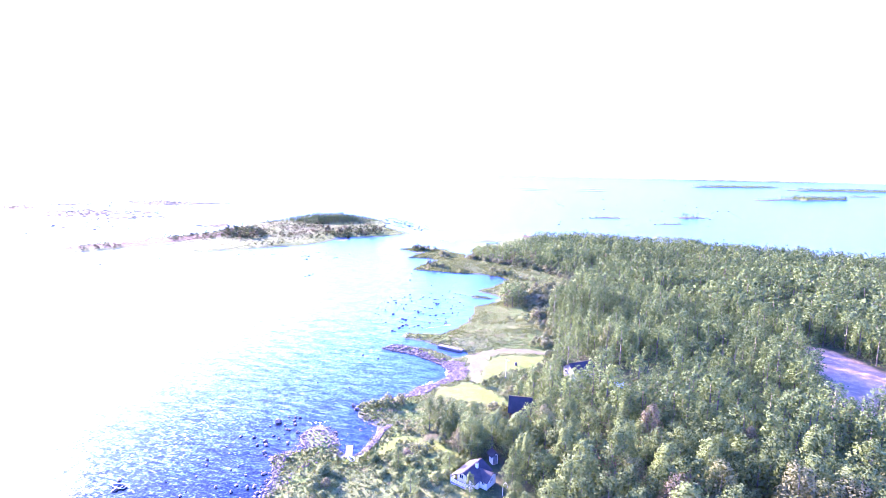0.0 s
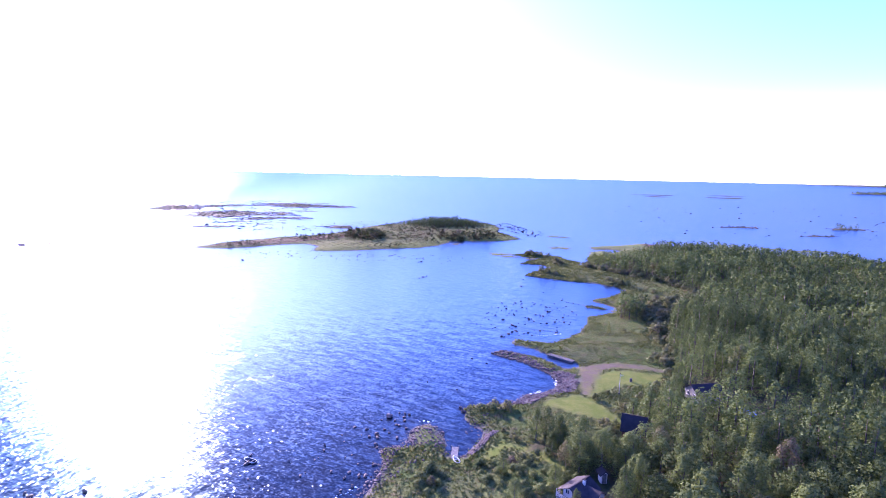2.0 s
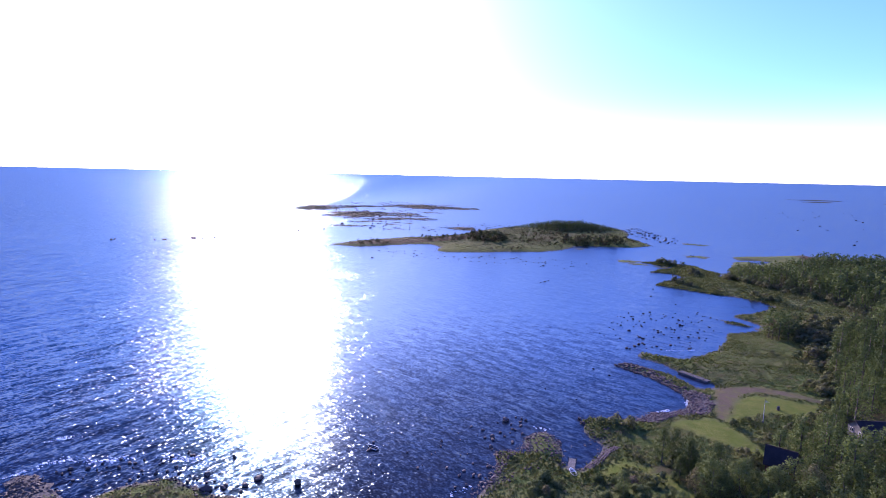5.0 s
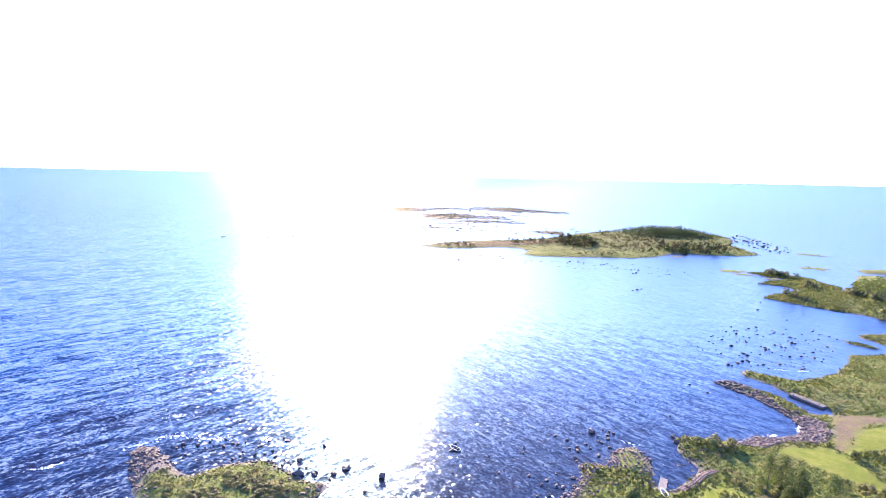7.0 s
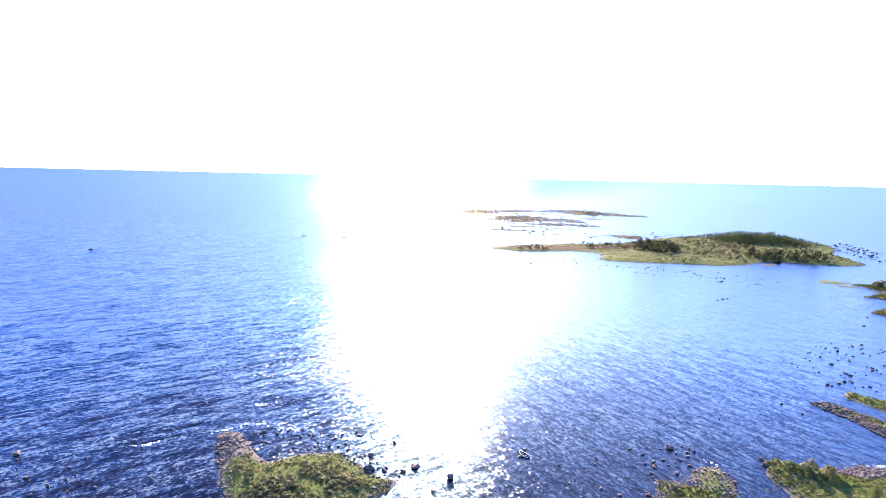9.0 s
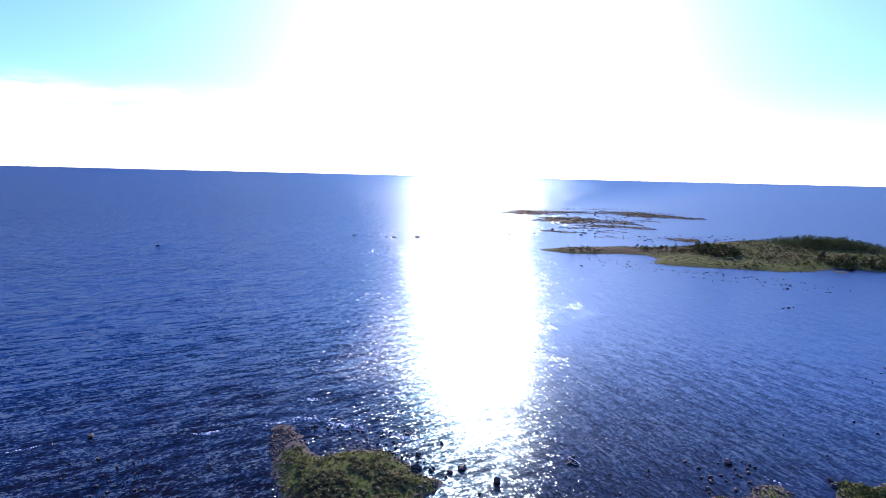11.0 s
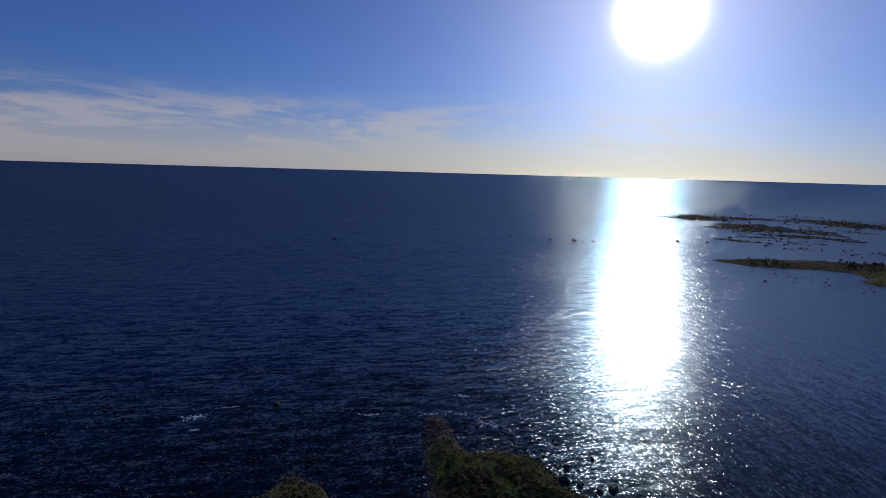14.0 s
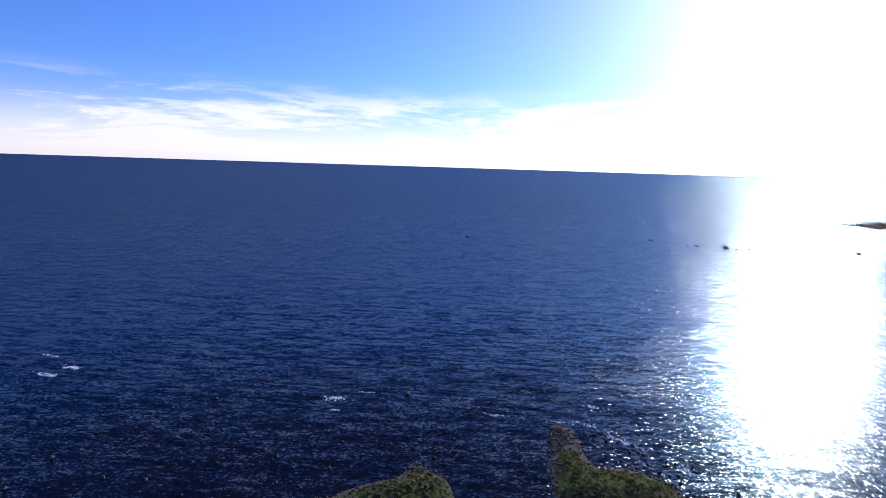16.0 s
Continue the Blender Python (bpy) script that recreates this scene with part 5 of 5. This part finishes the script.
def cylinder(x, y, z0, z1, r0, r1=None, sides=10, bm=None):
    bm = bm or bmesh.new()
    made = bmesh.ops.create_cone(bm, cap_ends=True, segments=sides, radius1=r0, radius2=r0 if r1 is None else r1, depth=z1 - z0)
    for v in made["verts"]:
        v.co += Vector((x, y, (z0 + z1) / 2))
    return bm


def window(parent, x, y, z, w, h, normal):
    """A white framed window set on a wall whose outward side is normal ('x', '-x', 'y' or '-y')."""
    s = -1 if normal[0] == "-" else 1

    def at(u0, u1, z0, z1, d0, d1):
        if normal[-1] == "x":
            return box(min(x + s * d0, x + s * d1), y + u0, z + z0, max(x + s * d0, x + s * d1), y + u1, z + z1)
        return box(x + u0, min(y + s * d0, y + s * d1), z + z0, x + u1, max(y + s * d0, y + s * d1), z + z1)
    bm = at(-w / 2, -w / 2 + 0.1, 0, h, 0.0, 0.07)
    for r in ((w / 2 - 0.1, w / 2, 0, h), (-w / 2 + 0.1, w / 2 - 0.1, 0, 0.1), (-w / 2 + 0.1, w / 2 - 0.1, h - 0.1, h), (-0.03, 0.03, 0.1, h - 0.1)):
        m = at(*r, 0.0, 0.07)
        me = bpy.data.meshes.new("piece")
        m.to_mesh(me)
        bm.from_mesh(me)
        m.free()
        bpy.data.meshes.remove(me)
    win = part("window", bm, WHITE_PAINT, parent, "white window frame")
    part("pane", at(-w / 2 + 0.1, -0.03, 0.1, h - 0.1, 0.01, 0.03), GLASS, win, "dark glass")
    part("pane", at(0.03, w / 2 - 0.1, 0.1, h - 0.1, 0.01, 0.03), GLASS, win, "dark glass")
    return win


def stand(name, x, y, turn, label, category, z=None, group=""):
    ob = tagged(new(name), label, category, group)
    ob.matrix_basis = pose(x, y, float(ground_z(x, y)) + 0.05 if z is None else z, 0, 0, turn)
    return ob


def cottage():
    c = stand("cottage", 6.9, 91.6, -36.3, "white wooden cottage with a grey sheet roof and a railed veranda", "house")
    c.scale = (0.8, 0.8, 0.86)
    W, L, H, R = 5.6, 5.4, 2.15, 1.4
    part("wall", gable_walls(W, L, H, R), WHITE_PAINT, c)
    # the roof runs on over the veranda
    part("roof", gable_slope(W, L + 1.5, H, R, -1, 0.5, y=-0.75), TIN_ROOF, c, "sunlit grey sheet roof slope")
    part("roof", gable_slope(W, L + 1.5, H, R, 1, 0.5, y=-0.75), TIN_ROOF, c, "grey sheet roof slope")
    part("ridge_cap", hull_of([(sx * 0.16, -0.75 + t * ((L + 1.5) / 2 + 0.52), H + R + z) for sx in (-1, 1) for t in (-1, 1) for z in (0.07, 0.2)]), TIN_ROOF, c)
    # wing to the east with its own gable
    bm = bmesh.new()
    wing = [(x, y + t * 2.0, z) for x in (2.0, 4.6) for t in (-1, 1) for y, z in ((0.3, -0.6), (0.3, 1.95))] + [(x, 0.3, 3.0) for x in (0.8, 4.6)]
    part("wing_wall", hull_of(wing, bm), WHITE_PAINT, c)
    for t in (-1, 1):
        part("wing_roof", hull_of([(x, 0.3 + t * u, 3.03 - 0.55 * u + d) for x in (1.0, 5.0) for u in (0, 2.45) for d in (0, 0.12)]), TIN_ROOF, c, "grey sheet roof of the wing")
    ch = part("chimney", box(0.5, -0.4, H + 0.7, 1.1, 0.2, H + R + 0.75, bevel=0.03), WHITE_PAINT, c, "whitewashed chimney")
    part("chimney_cap", box(0.44, -0.46, H + R + 0.76, 1.16, 0.26, H + R + 0.86), DARK_ROOF, ch)
    for x, w in ((-1.7, 1.1), (1.6, 1.1)):
        window(c, x, -L / 2, 0.85, w, 1.05, "-y")
    for y in (-1.6, 0.1, 1.8):
        window(c, -W / 2, y, 0.85, 0.9, 1.0, "-x")
    window(c, 4.6, 0.3, 0.8, 1.2, 1.0, "x"), window(c, 3.7, -1.7, 0.8, 0.9, 1.0, "-y"), window(c, W / 2, -2.1, 0.85, 0.7, 1.0, "x")
    d = part("door", box(-0.45, -L / 2 - 0.06, 0.1, 0.45, -L / 2 - 0.003, 2.0), GREY_WOOD, c, "grey boarded door")
    part("handle", box(0.28, -L / 2 - 0.12, 1.0, 0.36, -L / 2 - 0.06, 1.06), TIN_ROOF, d)
    # veranda
    y0, y1, x0, x1 = -L / 2 - 1.7, -L / 2 - 0.01, -3.6, 2.2
    n = 10
    for k in range(n):
        a, b = y0 + (y1 - y0) * k / n, y0 + (y1 - y0) * (k + 1) / n - 0.02
        part("deck_board", box(x0, a, 0.0, x1, b, 0.12), GREY_WOOD, c)
    part("skirting", box(x0 + 0.02, y0 + 0.02, -0.9, x1 - 0.02, y0 + 0.06, -0.002), WHITE_PAINT, c)
    for x in np.linspace(x0 + 0.06, x1 - 0.06, 5):
        part("post", box(x - 0.06, y0 + 0.0, 0.122, x + 0.06, y0 + 0.12, 1.05 if -3.4 < x < 2 else 1.9), WHITE_PAINT, c)
    for lo in (0.40, 0.68, 0.95):
        part("rail", box(x0 + 0.13, y0 + 0.03, lo, x1 - 0.13, y0 + 0.09, lo + 0.12), WHITE_PAINT, c)
    for x in (x0, x1 - 0.06):
        for lo in (0.40, 0.68, 0.95):
            part("rail", box(x, y0 + 0.13, lo, x + 0.06, y1 - 0.05, lo + 0.12), WHITE_PAINT, c)
    for k in range(3):
        part("step", box(-4.0 - 0.3 * k, -L / 2 - 1.4, -0.18 - 0.18 * k, -3.61 - 0.3 * k, -L / 2 - 0.5, -0.06 - 0.18 * k), GREY_WOOD, c)


def shed(name, x, y, turn, w, ln, h, rise, wall, roof, label, windows=()):
    s = stand(name, x, y, turn, label, "building")
    part("wall", gable_walls(w, ln, h, rise), wall, s)
    for side in (-1, 1):
        part("roof", gable_slope(w, ln, h, rise, side, 0.4), roof, s)
    part("fascia", hull_of([(sx * 0.1, t * (ln / 2 + 0.42), h + rise + z) for sx in (-1, 1) for t in (-1, 1) for z in (0.08, 0.19)]), roof, s)
    for wx0, wy0, wz0, ww, wh, side in windows:
        window(s, wx0, wy0, wz0, ww, wh, side)
    d = part("door", box(-0.42, -ln / 2 - 0.05, 0.0, 0.42, -ln / 2 - 0.003, min(2.0, h)), GREY_WOOD, s)
    part("handle", box(0.27, -ln / 2 - 0.1, 0.95, 0.33, -ln / 2 - 0.05, 1.0), TIN_ROOF, d)
    return s


cottage()
shed("outhouse", 11.2, 97.8, 20, 1.2, 1.4, 1.9, 0.5, WHITE_PAINT, DARK_ROOF, "small white outhouse with a dark pitched roof", ((0.6, 0, 1.1, 0.4, 0.45, "x"),))
shed("barn", 19.5, 118.4, 80, 4.6, 4.8, 2.2, 2.6, RED_BOARDS, DARK_ROOF, "brown boathouse with a dark felt roof among birches", ((-2.3, 1.2, 0.9, 0.8, 0.8, "-x"), (-2.3, -1.2, 0.9, 0.8, 0.8, "-x")))
# white walls take the grey wood, which puts their shade into the colour
shed("summer_house", 40.4, 143.8, 114, 5.2, 7.6, 2.5, 1.6, GREY_WOOD, DARK_ROOF, "white summer house with walls greyed for shade and a dark roof in the wood",
     ((-2.6, 0, 1.0, 1.2, 1.1, "-x"), (2.6, 0, 1.0, 1.2, 1.1, "x"), (2.6, 2.2, 1.0, 1.2, 1.1, "x"), (1.3, 3.8, 1.0, 1.0, 1.1, "y"), (-1.3, 3.8, 1.0, 1.0, 1.1, "y")))
shed("garden_shed", 47.4, 133.8, 75, 3.2, 3.4, 2.1, 0.5, GREY_WOOD, BLUE_ROOF, "low shed with a pale blue sheet roof")


def jetty():
    j = stand("jetty", -18.75, 103.1, 8, "weathered wooden landing stage on posts over the water", "jetty", z=0.0)
    for k in range(19):
        part("plank", box(-0.72, -2.4 + k * 0.25, 0.45, 0.72, -2.4 + k * 0.25 + 0.22, 0.5), GREY_WOOD, j)
    for x in (-0.45, 0.38):
        part("beam", box(x, -2.4, 0.3, x + 0.08, 2.3, 0.449), GREY_WOOD, j)
    for x, y in ((-0.66, 0.5), (0.66, 0.5), (-0.79, 2.2), (0.79, 2.2), (-0.6, -1.6), (0.6, -1.6)):
        part("post", cylinder(x, y, -2.0, 0.85 if y > 2 else 0.44, 0.08), GREY_WOOD, j)


def rowing_boat(x, y, z, turn, length, beam, hull_mat, rim_mat, label, tilt=0.0):
    b = tagged(new("rowing_boat"), label, "boat")
    b.matrix_basis = pose(x, y, z, tilt, 0, turn)
    n, ring = 11, 7
    outer, inner, quads = [], [], []
    for skin, dest in ((0.0, outer), (0.04, inner)):
        for k in range(n):
            t = k / (n - 1)
            w = beam / 2 * (math.sin(math.pi * min(1.0, 0.20 + 0.80 * t)) ** 0.6 if t > 0 else 0.62) - skin
            w = max(w, 0.03)
            depth = 0.42 - skin
            keel = 0.12 * (2 * t - 1) ** 2
            for m in range(ring):
                a = math.pi * m / (ring - 1)
                dest.append((math.cos(a) * w, (t - 0.5) * (length - 2 * skin), 0.42 + 0.10 * (t ** 2) - math.sin(a) ** 0.6 * (depth - keel)))
    v = outer + inner
    o = len(outer)
    for k in range(n - 1):
        for m in range(ring - 1):
            i = k * ring + m
            quads += [(i, i + 1, i + ring + 1, i + ring), (o + i, o + i + ring, o + i + ring + 1, o + i + 1)]
        for m in (0, ring - 1):
            i = k * ring + m
            quads.append((i, i + ring, o + i + ring, o + i))
    for k in (0, n - 1):
        for m in range(ring - 1):
            i = k * ring + m
            quads.append((i, i + 1, o + i + 1, o + i))
    part_mesh = new("hull", make_mesh("hull", np.array(v), np.array(quads), [hull_mat]))
    part_mesh.parent = b
    part("transom", box(-beam * 0.28, -length / 2 - 0.02, 0.1, beam * 0.28, -length / 2 + 0.05, 0.45, bevel=0.01), hull_mat, b)
    for s in (-0.18, 0.14):
        part("thwart", box(-beam * 0.40, s * length - 0.1, 0.30, beam * 0.40, s * length + 0.1, 0.34), GREY_WOOD, b, "wooden thwart")
    rim = [(tuple(outer[k * ring][i] for i in range(3))) for k in range(n)] + [(tuple(outer[k * ring + ring - 1][i] for i in range(3))) for k in reversed(range(n))]
    rv, rf = tube(np.array(rim), np.full(len(rim), 0.05), 5)
    g = new("gunwale", make_mesh("gunwale", rv, rf, [rim_mat]))
    g.parent = b
    tagged(g, "pale rim")


def flagpole(x, y, height):
    p = stand("flagpole", x, y, 0, "slim white flagpole with a small pale pennant on the lawn", "flagpole")
    part("base", box(-0.2, -0.2, -0.2, 0.2, 0.2, 0.25, bevel=0.03), CONCRETE, p)
    pole = part("pole", cylinder(0, 0, 0.25, height, 0.075, 0.04), WHITE_PAINT, p)
    bm = bmesh.new()
    bmesh.ops.create_uvsphere(bm, u_segments=10, v_segments=6, radius=0.11)
    for v in bm.verts:
        v.co.z += height + 0.09
    part("knob", bm, TIN_ROOF, pole)
    bm = bmesh.new()
    rows = []
    for k in range(6):
        t = k / 5
        half = 0.17 * (1 - t) + 0.02
        rows.append([bm.verts.new((0.05 + 0.95 * t, 0.08 * math.sin(5 * t) + e, height - 0.35 - 0.12 * t + s * half)) for s, e in ((-1, 0), (1, 0), (1, 0.02), (-1, 0.02))])
    for a, b in zip(rows, rows[1:]):
        for m in range(4):
            bm.faces.new((a[m], a[(m + 1) % 4], b[(m + 1) % 4], b[m]))
    bm.faces.new(rows[0]), bm.faces.new(rows[-1][::-1])
    part("pennant", bm, PENNANT, p, "pale yellow pennant")


def garden_arch(x, y):
    a = stand("washing_arch", x, y, 25, "white bent metal pole in the cottage garden", "pole")
    pts = [(0, 0, -0.2), (0, 0, 1.9), (0.15, 0, 2.4), (0.5, 0, 2.5), (0.9, 0, 2.1), (1.1, 0, 1.4)]
    v, f = tube(np.array(pts), np.full(6, 0.06), 6)
    o = new("pole", make_mesh("pole", v, f, [WHITE_PAINT], smooth=True))
    o.parent = a
    part("foot", box(-0.12, -0.12, -0.1, 0.12, 0.12, 0.12, bevel=0.02), CONCRETE, a)


def barrel(x, y):
    b = stand("fire_barrel", x, y, 0, "dark rusty barrel standing on the lawn", "barrel")
    part("body", cylinder(0, 0, 0.0, 0.95, 0.36, 0.36, 14), DARK_HULL, b)
    for z in (0.05, 0.32, 0.62, 0.9):
        part("hoop", cylinder(0, 0, z - 0.02, z + 0.02, 0.38, 0.38, 14), RED_BOARDS, b)
    part("lid", cylinder(0, 0, 0.951, 1.0, 0.37, 0.30, 14), TIN_ROOF, b)


def quay():
    q = stand("quay", 3.6, 170.3, -31, "old concrete quay edging the harbour channel", "quay", z=0.0)
    for k in range(5):
        part("slab", box(-4.6 + 1.85 * k, -1.0, -1.5, -4.6 + 1.85 * k + 1.82, 1.0, 0.62 + 0.04 * (k % 2), bevel=0.05), CONCRETE, q)
    for x in (-3.5, 0.2, 3.4):
        b = part("bollard", cylinder(x, -0.7, 0.6, 1.0, 0.12, 0.15), DARK_HULL, q)


def log_wall():
    """Stones and logs laid along the little lawn by the landing."""
    w = stand("stone_wall", -13.4, 108.6, 0, "dry stone wall edging a small lawn by the landing", "wall")
    pts = np.array([(-15.6, 103.2), (-14.0, 106.8), (-12.9, 112.0), (-11.2, 115.2)])
    seg = np.linalg.norm(np.diff(pts, axis=0), axis=1)
    n = 44
    for k in range(n):
        s = seg.sum() * (k + 0.5) / n
        i = int(min(np.searchsorted(np.cumsum(seg), s), 2))
        f = (s - np.concatenate([[0], np.cumsum(seg)])[i]) / seg[i]
        p = pts[i] * (1 - f) + pts[i + 1] * f
        for row, lift in ((-0.55, 0.06), (0.5, 0.08), (0.0, 0.12)):
            o = new("stone", PALE_MESH[int(rng.integers(4, 8))])
            o.parent = w
            o.matrix_basis = Matrix.LocRotScale((p[0] + 13.4 + row, p[1] - 108.6 + rng.normal() * 0.05, lift), Euler((0, 0, rng.random() * 6.28)), (0.8, 0.6, 0.38))


PENNANT = surface("faded_pennant", ((0.75, 0.70, 0.35), (0.7, 0.66, 0.4), (0.6, 0.56, 0.3)), 1.0, 0.8)
jetty()
rowing_boat(-17.9, 100.2, 0.25, 35, 2.6, 1.15, HULL, HULL, "white rowing boat pulled up beside the landing stage")
rowing_boat(-59.1, 89.7, -0.18, 80, 2.9, 1.3, DARK_HULL, HULL, "dark rowing boat with a pale rim moored off the shore")
front_birch = copy_thing(KINDS[2], pose(5.9, 86.2, float(ground_z(5.9, 86.2)), 0, 0, 40))
front_birch.scale = (0.45, 0.45, 0.45)
for kind, x, y, wide, tall, turn in ((0, -4.8, 87.6, 0.62, 0.42, 10), (3, 2.3, 94.5, 0.66, 0.50, 80), (5, 8.3, 100.2, 0.72, 0.80, 150), (4, -7.7, 96.3, 0.62, 0.52, 220),
                                     (1, 14.2, 89.0, 0.72, 0.92, 300), (2, 16.8, 91.0, 0.75, 0.95, 30)):
    yard_tree = copy_thing(KINDS[kind], pose(x, y, float(ground_z(x, y)), 0, 0, turn))
    yard_tree.scale = (wide, wide, tall)
flagpole(18.9, 142.4, 5.6)
garden_arch(11.8, 86.6)
barrel(23.2, 152.3)
quay()
log_wall()


# ---- foam ----
def foam(cx, cy, length, width, turn, n, seed, z=0.05):
    """A torn patch of white water, raised flecks."""
    r = np.random.default_rng(seed)
    u, v = r.normal(size=n) * length / 3.2, r.normal(size=n) * width / 3.2
    c, s = math.cos(turn), math.sin(turn)
    vs, fs = [], []
    for k in range(n):
        x, y = cx + c * u[k] - s * v[k], cy + s * u[k] + c * v[k]
        m, a0 = 7, r.random() * 6.28
        size = 0.07 + 0.22 * r.random() ** 2
        ringv = [(x + math.cos(a0 + 6.283 * i / m) * size * (0.6 + 0.8 * r.random()) * 1.6, y + math.sin(a0 + 6.283 * i / m) * size * (0.6 + 0.8 * r.random()), z - 0.06) for i in range(m)]
        b = len(vs)
        vs += ringv + [(x, y, z + 0.10 * r.random())]
        fs += [(b + i, b + (i + 1) % m, b + m) for i in range(m)]
    return np.array(vs), np.array(fs)


FOAM_PATCHES = [
    (2.6, 147.5, 4, 1.0, 1.9, 110), (2.6, 151.5, 4.5, 0.9, 1.6, 120), (-3, 141, 3, 0.8, 0.8, 25), (-3, 195, 4, 0.8, 0.3, 22), (2, 198, 4, 1, 0.6, 30), (-29, 116, 3, 1.2, 0.2, 14),
    (-133, -6.2, 4.4, 2.2, 1.4, 110), (-126.3, -6.4, 2.4, 0.6, 1.5, 20), (-161, -83, 4.6, 2.0, 1.1, 80), (-156, -87, 6.5, 1.8, 1.1, 80), (-171, -93, 6, 0.8, 1.1, 30),
    (-119.5, 34, 4.5, 1.2, 1.2, 45), (-121, 61, 4, 1.5, 0.9, 45), (-136, 1.5, 7, 0.5, 1.4, 25), (-104, 60, 9, 2, 0.7, 70), (-112, 55, 7, 2, 0.8, 60),
    (-90, 68, 9, 2, 0.4, 60), (-36, 84, 5, 1.2, 1.2, 14), (-114, 49, 5, 1.0, 1.2, 40),
]
pv, pf, n = [], [], 0
for k, row in enumerate(FOAM_PATCHES):
    v, f = foam(*row, 400 + k)
    pv.append(v), pf.append(f + n)
    n += len(v)
tagged(new("foam", make_mesh("foam", np.concatenate(pv), np.concatenate(pf), [FOAM])), "white surf breaking over the shore rocks", "foam", kind="stuff")
